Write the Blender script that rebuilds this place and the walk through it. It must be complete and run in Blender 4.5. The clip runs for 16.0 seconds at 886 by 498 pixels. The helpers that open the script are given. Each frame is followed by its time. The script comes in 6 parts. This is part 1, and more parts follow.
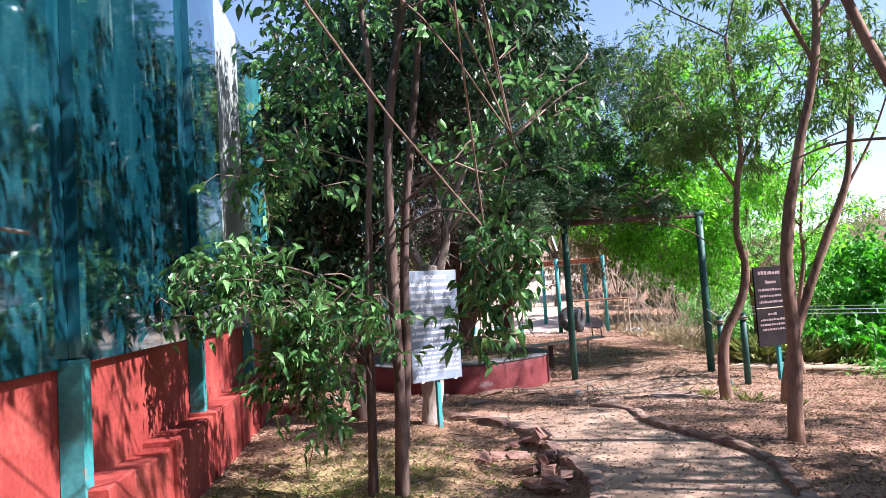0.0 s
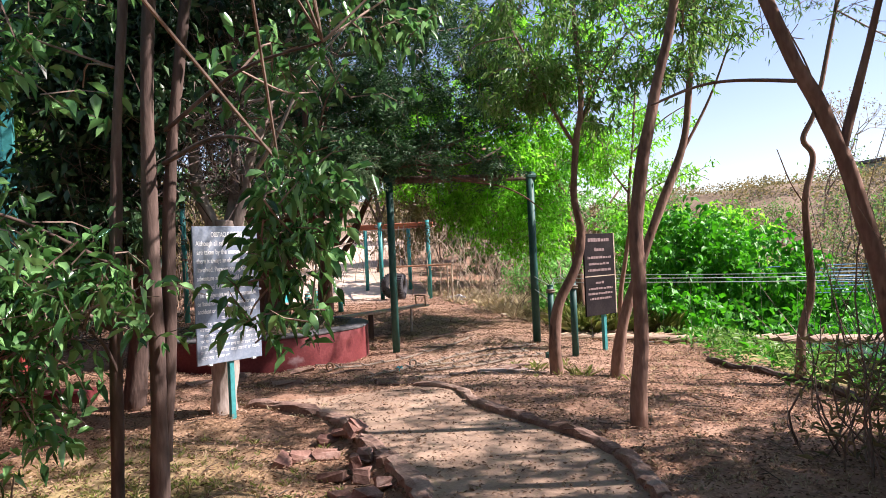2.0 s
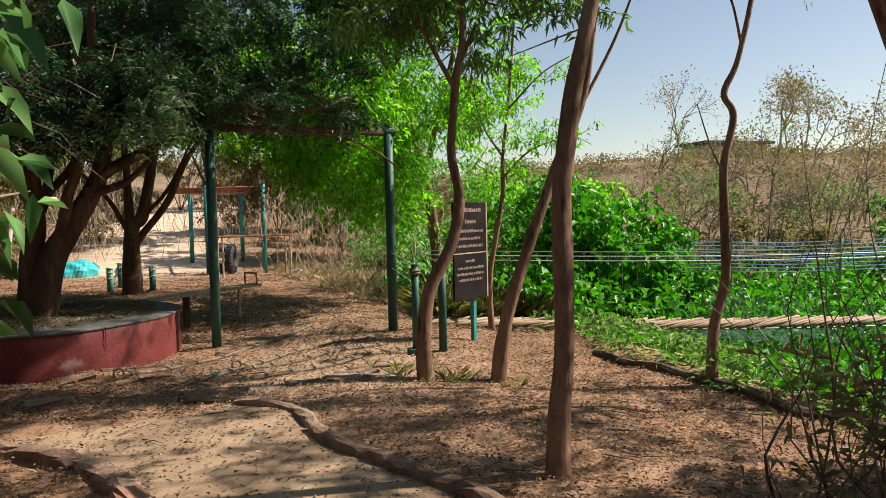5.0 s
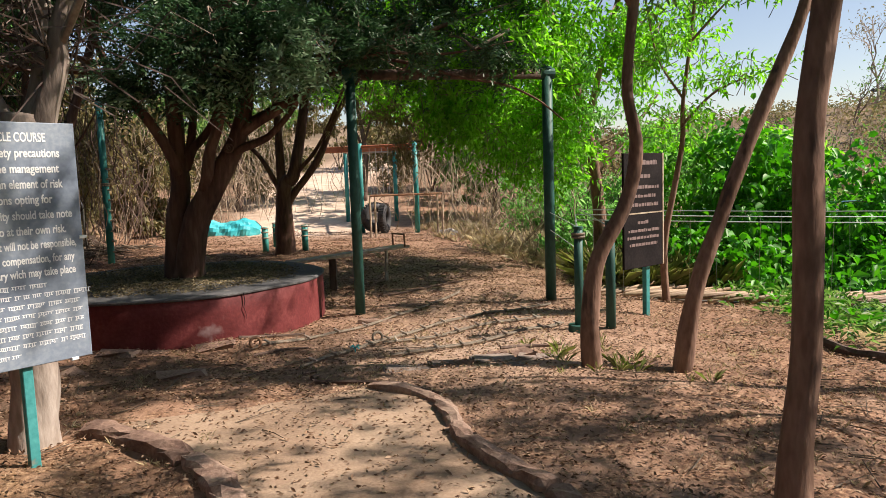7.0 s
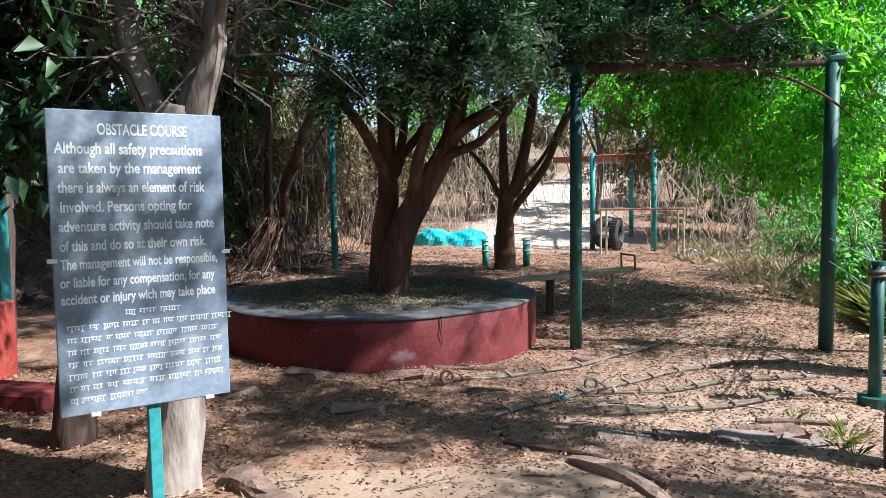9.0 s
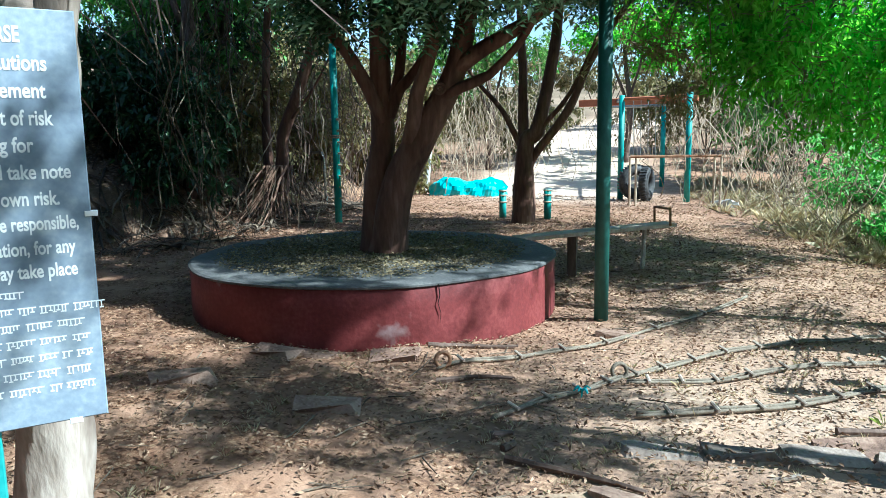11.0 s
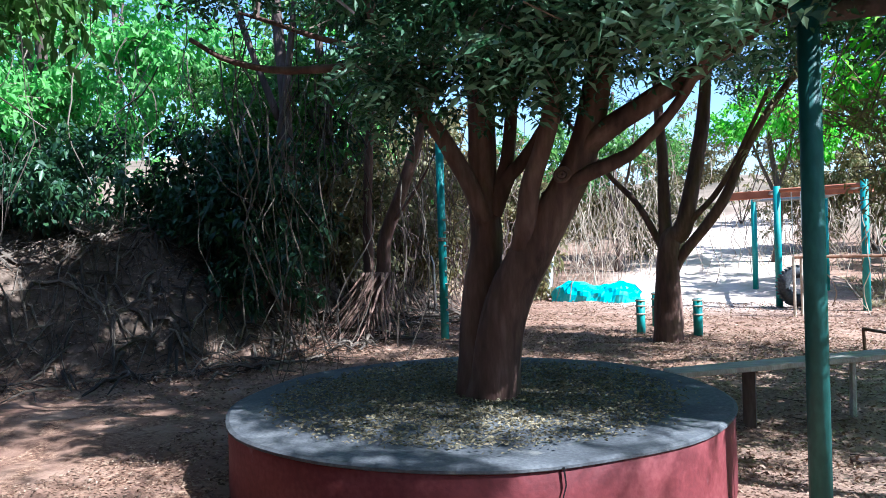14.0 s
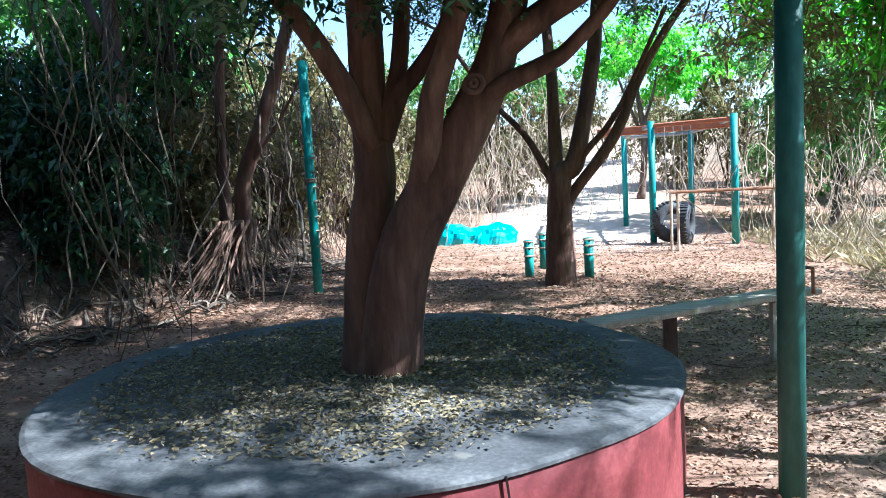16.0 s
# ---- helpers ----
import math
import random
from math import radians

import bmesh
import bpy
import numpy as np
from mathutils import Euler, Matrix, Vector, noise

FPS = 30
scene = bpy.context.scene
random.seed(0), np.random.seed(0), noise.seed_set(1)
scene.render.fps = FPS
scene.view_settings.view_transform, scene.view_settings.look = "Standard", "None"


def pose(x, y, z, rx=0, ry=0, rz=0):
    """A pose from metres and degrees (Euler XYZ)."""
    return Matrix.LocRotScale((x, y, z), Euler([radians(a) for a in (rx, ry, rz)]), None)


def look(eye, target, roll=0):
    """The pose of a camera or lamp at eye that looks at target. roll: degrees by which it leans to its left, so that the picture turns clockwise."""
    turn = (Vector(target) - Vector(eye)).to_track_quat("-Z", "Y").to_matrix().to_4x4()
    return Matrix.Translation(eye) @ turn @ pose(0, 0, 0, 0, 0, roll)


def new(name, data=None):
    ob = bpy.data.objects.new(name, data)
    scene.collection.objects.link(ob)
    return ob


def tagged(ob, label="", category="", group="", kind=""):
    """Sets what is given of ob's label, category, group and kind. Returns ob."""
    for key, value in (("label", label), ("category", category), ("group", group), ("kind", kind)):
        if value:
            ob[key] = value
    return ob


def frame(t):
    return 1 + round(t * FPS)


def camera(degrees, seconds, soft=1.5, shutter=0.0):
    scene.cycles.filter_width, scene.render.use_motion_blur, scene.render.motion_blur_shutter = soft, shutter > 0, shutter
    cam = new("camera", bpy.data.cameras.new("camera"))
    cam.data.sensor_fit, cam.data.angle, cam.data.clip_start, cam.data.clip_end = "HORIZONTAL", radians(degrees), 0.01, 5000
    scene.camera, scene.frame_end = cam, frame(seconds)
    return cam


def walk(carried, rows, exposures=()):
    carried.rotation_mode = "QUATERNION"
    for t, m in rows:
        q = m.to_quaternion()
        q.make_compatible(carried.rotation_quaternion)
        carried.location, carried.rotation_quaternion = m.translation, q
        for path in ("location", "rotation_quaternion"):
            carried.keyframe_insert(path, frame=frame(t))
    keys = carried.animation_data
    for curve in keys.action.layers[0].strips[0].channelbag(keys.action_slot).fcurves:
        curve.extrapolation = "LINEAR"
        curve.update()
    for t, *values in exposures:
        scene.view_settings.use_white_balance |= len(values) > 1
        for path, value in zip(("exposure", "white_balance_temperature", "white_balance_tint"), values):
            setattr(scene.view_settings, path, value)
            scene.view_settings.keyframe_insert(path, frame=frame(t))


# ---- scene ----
cam = camera(63.5, 16.0, soft=0.0)
PATH = [
    (0, (1.212, 0.028, 1.642), (0.885, 1.997, 1.766), -3.6),
    (0.5, (1.247, 0.402, 1.618), (1.062, 2.389, 1.744), -2.6),
    (1, (1.23, 0.781, 1.607), (1.252, 2.778, 1.715), -2.5),
    (1.5, (1.208, 1.11, 1.599), (1.325, 3.106, 1.632), -3.0),
    (2, (1.21, 1.451, 1.602), (1.364, 3.445, 1.604), -2.6),
    (2.5, (1.229, 1.792, 1.568), (1.507, 3.769, 1.444), -2.1),
    (3, (1.214, 2.188, 1.555), (1.766, 4.108, 1.452), -1.3),
    (3.2, (1.224, 2.319, 1.551), (1.833, 4.219, 1.415), -1.1),
    (5.3, (1.458, 3.751, 1.606), (2.028, 5.667, 1.526), -1.4),
    (5.5, (1.492, 3.831, 1.613), (1.984, 5.769, 1.548), -1.4),
    (6, (1.538, 4.062, 1.591), (1.974, 6.009, 1.455), -1.1),
    (6.5, (1.535, 4.381, 1.585), (1.855, 6.347, 1.404), -1.5),
    (7, (1.62, 4.697, 1.555), (1.779, 6.681, 1.356), -2.0),
    (7.5, (1.728, 4.984, 1.568), (1.777, 6.971, 1.343), -1.2),
    (8, (1.718, 5.309, 1.554), (1.656, 7.301, 1.382), -0.0),
    (8.5, (1.705, 5.586, 1.557), (1.366, 7.549, 1.381), -2.9),
    (9, (1.727, 5.91, 1.543), (1.245, 7.845, 1.392), -0.8),
    (9.2, (1.738, 6.019, 1.543), (1.204, 7.937, 1.347), -1.8),
    (11.3, (1.643, 7.244, 1.495), (1.106, 9.148, 1.201), -0.6),
    (11.5, (1.647, 7.383, 1.501), (1.201, 9.312, 1.223), -1.0),
    (12, (1.582, 7.777, 1.453), (1.132, 9.703, 1.154), -0.5),
    (12.5, (1.546, 8.043, 1.493), (1.096, 9.969, 1.2), -0.3),
    (13, (1.39, 8.319, 1.508), (1.018, 10.282, 1.417), 0.9),
    (13.5, (1.234, 8.551, 1.526), (0.599, 10.447, 1.463), -1.0),
    (14, (1.141, 8.803, 1.537), (0.275, 10.606, 1.529), -1.7),
    (14.5, (0.997, 8.962, 1.545), (0.049, 10.723, 1.542), -2.1),
    (15, (0.786, 9.176, 1.539), (-0.065, 10.985, 1.483), -4.1),
    (15.5, (0.694, 9.383, 1.53), (-0.069, 11.228, 1.421), -4.3),
    (16, (0.596, 9.776, 1.479), (0.075, 11.699, 1.303), -3.0),
]
EXPOSURES = [(0, 1.6, 5900, 27), (3, 1.0, 6900, 27), (5.4, 0.64, 7500, 12), (6.4, 0.72, 7400, 20), (8, 0.92, 6400, 14), (9, 1.18, 5700, 12), (11.4, 1.52, 5100, -7), (12.5, 1.32, 5000, -9), (13.2, 1.4, 5000, -4), (14.5, 1.92, 4950, 14), (16, 2.05, 5050, 7)]
walk(cam, [(t, look(eye, target, roll)) for t, eye, target, roll in PATH], EXPOSURES)

# ---- world and sun ----
SUN_DIR = Vector((0.95, -0.1, 0.95)).normalized()
world = bpy.data.worlds.new("sky")
scene.world = world
world.use_nodes = True
wn = world.node_tree.nodes
sky = wn.new("ShaderNodeTexSky")
sky.sky_type = "NISHITA"
sky.sun_disc = False
sky.sun_elevation = math.asin(SUN_DIR.z)
sky.sun_rotation = math.atan2(SUN_DIR.x, SUN_DIR.y)
sky.dust_density = 0.6
sky.air_density = 1.0
wn["Background"].inputs["Strength"].default_value = 0.085
world.node_tree.links.new(sky.outputs["Color"], wn["Background"].inputs["Color"])
sun_data = bpy.data.lights.new("sun", "SUN")
sun_data.energy, sun_data.angle, sun_data.color = 5.0, radians(0.6), (1.0, 0.95, 0.86)
sun = new("sun", sun_data)
sun.matrix_world = look(SUN_DIR * 60, (0, 0, 0))

rng = np.random.default_rng(7)


# ---- materials ----
def material(name, colors, scale=4.0, rough=0.85, bump=0.3, bump_scale=40.0, metallic=0.0, stretch=(1, 1, 1), spots=None, coat=0.0, island=0.0, piece=0.0, specular=0.4):
    """A procedural surface: a colour ramp over two scales of noise, fine relief, optional second-scale stains or
    painted glints.
    """
    m = bpy.data.materials.new(name)
    m.use_nodes = True
    nt = m.node_tree
    n, l = nt.nodes, nt.links
    b = n["Principled BSDF"]
    co = n.new("ShaderNodeTexCoord")
    mp = n.new("ShaderNodeMapping")
    mp.inputs["Scale"].default_value = stretch
    l.new(co.outputs["Object"], mp.inputs["Vector"])
    big, fine = n.new("ShaderNodeTexNoise"), n.new("ShaderNodeTexNoise")
    big.inputs["Scale"].default_value, big.inputs["Detail"].default_value = scale, 6
    fine.inputs["Scale"].default_value, fine.inputs["Detail"].default_value = bump_scale, 5
    l.new(mp.outputs[0], big.inputs["Vector"])
    l.new(mp.outputs[0], fine.inputs["Vector"])
    add = n.new("ShaderNodeMath")
    add.operation = "MULTIPLY_ADD"
    add.inputs[1].default_value, add.inputs[2].default_value = 0.45, 0.0
    l.new(fine.outputs["Fac"], add.inputs[0])
    tot = n.new("ShaderNodeMath")
    tot.operation = "MULTIPLY_ADD"
    tot.inputs[1].default_value = 0.75
    l.new(big.outputs["Fac"], tot.inputs[0])
    l.new(add.outputs[0], tot.inputs[2])
    last = tot.outputs[0]
    if island or piece:
        r = n.new("ShaderNodeNewGeometry") if island else n.new("ShaderNodeObjectInfo")
        out = r.outputs["Random Per Island"] if island else r.outputs["Random"]
        k = n.new("ShaderNodeMath")
        k.operation = "MULTIPLY_ADD"
        k.inputs[1].default_value = island or piece
        l.new(out, k.inputs[0])
        sub = n.new("ShaderNodeMath")
        sub.operation = "SUBTRACT"
        sub.inputs[1].default_value = (island or piece) / 2
        l.new(last, k.inputs[2])
        l.new(k.outputs[0], sub.inputs[0])
        last = sub.outputs[0]
    ramp = n.new("ShaderNodeValToRGB")
    e = ramp.color_ramp.elements
    lo, hi = 0.38, 0.82
    e[0].position, e[0].color = lo, (*colors[0], 1)
    e[1].position, e[1].color = hi, (*colors[-1], 1)
    for k, c in enumerate(colors[1:-1]):
        x = e.new(lo + (hi - lo) * (k + 1) / (len(colors) - 1))
        x.color = (*c, 1)
    l.new(last, ramp.inputs["Fac"])
    color = ramp.outputs["Color"]
    if spots:
        sc, thr, col = spots
        t = n.new("ShaderNodeTexNoise")
        t.inputs["Scale"].default_value, t.inputs["Detail"].default_value = sc, 8
        l.new(mp.outputs[0], t.inputs["Vector"])
        rr = n.new("ShaderNodeMapRange")
        rr.inputs["From Min"].default_value, rr.inputs["From Max"].default_value = thr, thr + 0.08
        l.new(t.outputs["Fac"], rr.inputs["Value"])
        mx = n.new("ShaderNodeMixRGB")
        mx.inputs["Color2"].default_value = (*col, 1)
        l.new(rr.outputs[0], mx.inputs["Fac"])
        l.new(color, mx.inputs["Color1"])
        color = mx.outputs["Color"]
    l.new(color, b.inputs["Base Color"])
    b.inputs["Roughness"].default_value = rough
    b.inputs["Metallic"].default_value = metallic
    b.inputs["Coat Weight"].default_value = coat
    b.inputs["Specular IOR Level"].default_value = specular
    if bump:
        bp = n.new("ShaderNodeBump")
        bp.inputs["Strength"].default_value = bump
        bp.inputs["Distance"].default_value = 0.02
        l.new(tot.outputs[0], bp.inputs["Height"])
        l.new(bp.outputs["Normal"], b.inputs["Normal"])
    return m


def leaf_material(name, colors, translucent=0.35, rough=0.45):
    """Leaves vary one by one; some of the light passes through them."""
    m = bpy.data.materials.new(name)
    m.use_nodes = True
    nt = m.node_tree
    n, l = nt.nodes, nt.links
    b = n["Principled BSDF"]
    g = n.new("ShaderNodeNewGeometry")
    ramp = n.new("ShaderNodeValToRGB")
    e = ramp.color_ramp.elements
    e[0].position, e[0].color = 0.0, (*colors[0], 1)
    e[1].position, e[1].color = 1.0, (*colors[-1], 1)
    for k, c in enumerate(colors[1:-1]):
        x = e.new((k + 1) / (len(colors) - 1))
        x.color = (*c, 1)
    l.new(g.outputs["Random Per Island"], ramp.inputs["Fac"])
    l.new(ramp.outputs["Color"], b.inputs["Base Color"])
    b.inputs["Roughness"].default_value = rough
    t = n.new("ShaderNodeBsdfTranslucent")
    hs = n.new("ShaderNodeHueSaturation")
    hs.inputs["Value"].default_value, hs.inputs["Saturation"].default_value = 1.5, 1.1
    l.new(ramp.outputs["Color"], hs.inputs["Color"])
    l.new(hs.outputs["Color"], t.inputs["Color"])
    mix = n.new("ShaderNodeMixShader")
    mix.inputs["Fac"].default_value = translucent
    l.new(b.outputs[0], mix.inputs[1])
    l.new(t.outputs[0], mix.inputs[2])
    l.new(mix.outputs[0], n["Material Output"].inputs["Surface"])
    return m


BARK_DARK = material("bark_dark", [(0.045, 0.03, 0.024), (0.1, 0.066, 0.052), (0.19, 0.135, 0.11)], 5, 0.9, 0.9, 30, stretch=(1, 1, 0.25))
BARK_BROWN = material("bark_brown", [(0.1, 0.055, 0.038), (0.22, 0.13, 0.092), (0.35, 0.225, 0.165)], 4, 0.9, 0.7, 34, stretch=(1, 1, 0.3), spots=(9, 0.62, (0.08, 0.05, 0.04)))
BARK_RED = material("bark_red", [(0.05, 0.024, 0.018), (0.125, 0.063, 0.044), (0.23, 0.135, 0.098)], 5, 0.9, 1.0, 26, stretch=(1, 1, 0.22))
BARK_PALE = material("bark_pale", [(0.15, 0.11, 0.09), (0.3, 0.25, 0.21), (0.5, 0.44, 0.39)], 4, 0.9, 0.8, 28, stretch=(1, 1, 0.3), spots=(5, 0.6, (0.14, 0.1, 0.08)))
TWIG = material("twig", [(0.12, 0.08, 0.06), (0.28, 0.21, 0.16)], 6, 0.9, 0.3, island=0.4)
TWIG_PINK = material("twig_pink", [(0.07, 0.05, 0.042), (0.16, 0.12, 0.105), (0.3, 0.24, 0.21)], 6, 0.9, 0.3, island=0.5)
DRY_TWIG = material("dry_twig", [(0.22, 0.16, 0.11), (0.45, 0.36, 0.26)], 6, 0.9, 0.3, island=0.4)
VINE = material("vine", [(0.04, 0.03, 0.022), (0.1, 0.075, 0.055), (0.19, 0.15, 0.11)], 5, 0.9, 0.3, island=0.5)
LEAF_BROAD = leaf_material("leaf_broad", [(0.03, 0.095, 0.03), (0.085, 0.22, 0.065), (0.21, 0.42, 0.15)], 0.24, 0.22)
LEAF_FEATHER = leaf_material("leaf_feather", [(0.015, 0.05, 0.02), (0.034, 0.092, 0.034), (0.08, 0.16, 0.07)], 0.26, 0.45)
# lit copy of the feather leaf: the light is in the colour
LEAF_LIT_SPRAY = leaf_material("leaf_lit_spray", [(0.1, 0.2, 0.1), (0.17, 0.28, 0.15), (0.26, 0.36, 0.22)], 0.35, 0.4)
# paler leaf green with sunshine put into the colour
LEAF_SUN_TINTED = leaf_material("leaf_sun_tinted", [(0.1, 0.3, 0.06), (0.17, 0.4, 0.1), (0.28, 0.5, 0.18)], 0.5, 0.5)
LEAF_BRIGHT = leaf_material("leaf_bright", [(0.085, 0.27, 0.025), (0.15, 0.41, 0.045), (0.26, 0.55, 0.1)], 0.68, 0.5)
LEAF_LIGHT = leaf_material("leaf_light", [(0.06, 0.14, 0.03), (0.1, 0.22, 0.05), (0.2, 0.3, 0.1)], 0.45, 0.5)
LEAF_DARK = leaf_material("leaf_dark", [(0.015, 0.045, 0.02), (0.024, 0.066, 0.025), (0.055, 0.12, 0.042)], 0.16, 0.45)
LEAF_CREEPER = leaf_material("leaf_creeper", [(0.04, 0.2, 0.02), (0.06, 0.28, 0.03), (0.1, 0.36, 0.04)], 0.35, 0.5)
LEAF_OLIVE = leaf_material("leaf_olive", [(0.12, 0.12, 0.05), (0.2, 0.18, 0.08), (0.26, 0.2, 0.1)], 0.35, 0.7)
LEAF_FADED = leaf_material("leaf_faded", [(0.1, 0.085, 0.045), (0.19, 0.155, 0.085), (0.32, 0.25, 0.14)], 0.1, 0.8)
LEAF_DRY = leaf_material("leaf_dry", [(0.09, 0.05, 0.03), (0.17, 0.1, 0.06), (0.27, 0.17, 0.105), (0.42, 0.3, 0.2)], 0.1, 0.8)
GRASS_DRY = leaf_material("grass_dry", [(0.34, 0.26, 0.12), (0.5, 0.4, 0.2), (0.6, 0.52, 0.3)], 0.35, 0.7)
GRASS_STRAW = leaf_material("grass_straw", [(0.42, 0.36, 0.22), (0.58, 0.5, 0.33), (0.7, 0.63, 0.45)], 0.35, 0.7)
GRASS_GREEN = leaf_material("grass_green", [(0.16, 0.22, 0.05), (0.26, 0.32, 0.09), (0.42, 0.42, 0.18)], 0.35, 0.7)
PATH_MAT = material("path_concrete", [(0.19, 0.122, 0.08), (0.3, 0.21, 0.145), (0.42, 0.31, 0.22)], 1.6, 0.9, 0.35, 50, spots=(2.2, 0.6, (0.287, 0.191, 0.131)))
KERB_MAT = material("kerb_stone", [(0.11, 0.065, 0.05), (0.22, 0.14, 0.105), (0.33, 0.235, 0.18)], 7, 0.95, 0.9, 45, piece=0.3)
BRICK_MAT = material("brick", [(0.14, 0.07, 0.055), (0.25, 0.14, 0.105), (0.35, 0.235, 0.19)], 8, 0.95, 0.9, 45, piece=0.35)
RED_PAINT = material("red_paint", [(0.17, 0.02, 0.015), (0.27, 0.038, 0.028), (0.37, 0.085, 0.06)], 2.2, 0.8, 0.4, 30, spots=(3.2, 0.66, (0.3, 0.11, 0.09)))
PLANTER_RED = material("planter_red", [(0.09, 0.013, 0.014), (0.14, 0.022, 0.023), (0.21, 0.05, 0.048)], 1.8, 0.7, 0.3, 30, spots=(2.6, 0.66, (0.3, 0.2, 0.2)))
CEMENT = material("cement", [(0.045, 0.046, 0.048), (0.085, 0.087, 0.09), (0.16, 0.158, 0.152)], 2.6, 0.95, 0.4, 45, spots=(6, 0.62, (0.164, 0.156, 0.139)))
# pale upright spots paint the sun glints reflected in the sheets
TEAL_PANEL = material("teal_panel", [(0.003, 0.045, 0.07), (0.007, 0.085, 0.115), (0.03, 0.16, 0.2)], 1.2, 0.06, 0.03, 14, metallic=0.5, stretch=(1, 1, 0.22), spots=(5.5, 0.62, (0.12, 0.26, 0.27)), coat=0.5, specular=0.6)
TEAL_PAINT = material("teal_paint", [(0.02, 0.16, 0.16), (0.035, 0.25, 0.25), (0.07, 0.36, 0.36)], 3, 0.5, 0.2, 30, spots=(7, 0.66, (0.2, 0.2, 0.16)))
PALE_PAINT = material("pale_paint", [(0.22, 0.26, 0.235), (0.32, 0.37, 0.335)], 1.5, 0.8, 0.1, spots=(4, 0.62, (0.18, 0.21, 0.19)))
GREEN_POST = material("green_post", [(0.01, 0.05, 0.042), (0.016, 0.085, 0.07), (0.04, 0.14, 0.12)], 4, 0.55, 0.3, 30, stretch=(1, 1, 0.4), spots=(6, 0.67, (0.16, 0.13, 0.1)))
TEAL_POST = material("teal_post", [(0.015, 0.15, 0.14), (0.025, 0.24, 0.22), (0.06, 0.34, 0.31)], 4, 0.5, 0.25, 30, stretch=(1, 1, 0.4), spots=(6, 0.68, (0.2, 0.18, 0.14)))
SIGN_SLATE = material("sign_slate", [(0.143, 0.182, 0.247), (0.208, 0.26, 0.325), (0.325, 0.377, 0.429)], 2.5, 0.5, 0.1, 40, spots=(3.5, 0.66, (0.39, 0.442, 0.481)))
SIGN_DARK = material("sign_dark", [(0.0056, 0.0049, 0.0056), (0.0126, 0.0098, 0.0105), (0.0245, 0.0196, 0.0196)], 3, 0.8, 0.1, 40, specular=0.12)
WHITE_INK = material("white_ink", [(0.74, 0.77, 0.78), (0.86, 0.88, 0.88)], 12, 0.6, 0.0)
DULL_INK = material("dull_ink", [(0.17, 0.115, 0.11), (0.28, 0.2, 0.19)], 12, 0.6, 0.0)
STEEL = material("steel", [(0.2, 0.19, 0.17), (0.4, 0.38, 0.35)], 8, 0.4, 0.2, 40, metallic=0.8)
RUST = material("rust", [(0.12, 0.055, 0.03), (0.26, 0.13, 0.07), (0.34, 0.22, 0.14)], 6, 0.8, 0.4, 40, metallic=0.2)
CREAM_PIPE = material("cream_pipe", [(0.2, 0.14, 0.1), (0.42, 0.33, 0.24), (0.55, 0.47, 0.36)], 6, 0.6, 0.3, 30)
ORANGE = material("orange_beam", [(0.3, 0.09, 0.04), (0.45, 0.16, 0.08)], 4, 0.7, 0.2)
RUBBER = material("rubber", [(0.015, 0.015, 0.016), (0.04, 0.04, 0.042), (0.1, 0.1, 0.1)], 6, 0.75, 0.4, 30)
TARP = material("tarp", [(0.01, 0.3, 0.36), (0.03, 0.45, 0.5), (0.12, 0.6, 0.62)], 1.8, 0.4, 0.4, 9)
WOOD_GREY = material("wood_grey", [(0.2, 0.16, 0.13), (0.36, 0.3, 0.25), (0.5, 0.44, 0.37)], 5, 0.85, 0.5, 30, stretch=(1, 6, 1), piece=0.3)
BAMBOO = material("bamboo", [(0.16, 0.1, 0.06), (0.28, 0.19, 0.12), (0.4, 0.29, 0.19)], 5, 0.6, 0.3, 30, piece=0.4)
ROPE = material("rope", [(0.1, 0.08, 0.06), (0.26, 0.22, 0.17)], 14, 0.9, 0.6, 80)
WIRE = material("wire", [(0.35, 0.42, 0.42), (0.55, 0.62, 0.62)], 8, 0.5, 0.0, metallic=0.5)
NET_BLUE = material("net_blue", [(0.1, 0.25, 0.45), (0.2, 0.4, 0.6)], 8, 0.6, 0.0)
WATER = material("water", [(0.03, 0.06, 0.06), (0.05, 0.09, 0.09)], 2, 0.05, 0.1, 6, specular=0.6)
WHITE_STONE = material("whitewash", [(0.3, 0.29, 0.28), (0.55, 0.54, 0.52)], 4, 0.9, 0.4)
BLOCK_MAT = material("earthy_block", [(0.14, 0.11, 0.09), (0.24, 0.19, 0.16), (0.34, 0.29, 0.25)], 5, 0.95, 0.8, 40, piece=0.3)
BLUE_STRING = material("blue_string", [(0.02, 0.35, 0.4), (0.1, 0.55, 0.6)], 20, 0.7, 0.2)


# ---- mesh tools ----
def ss(a, b, x):
    t = np.clip((np.asarray(x, float) - a) / (b - a), 0, 1)
    return t * t * (3 - 2 * t)


def quick_mesh(name, v, f):
    me = bpy.data.meshes.new(name)
    me.from_pydata(v, [], f)
    me.update()
    return me


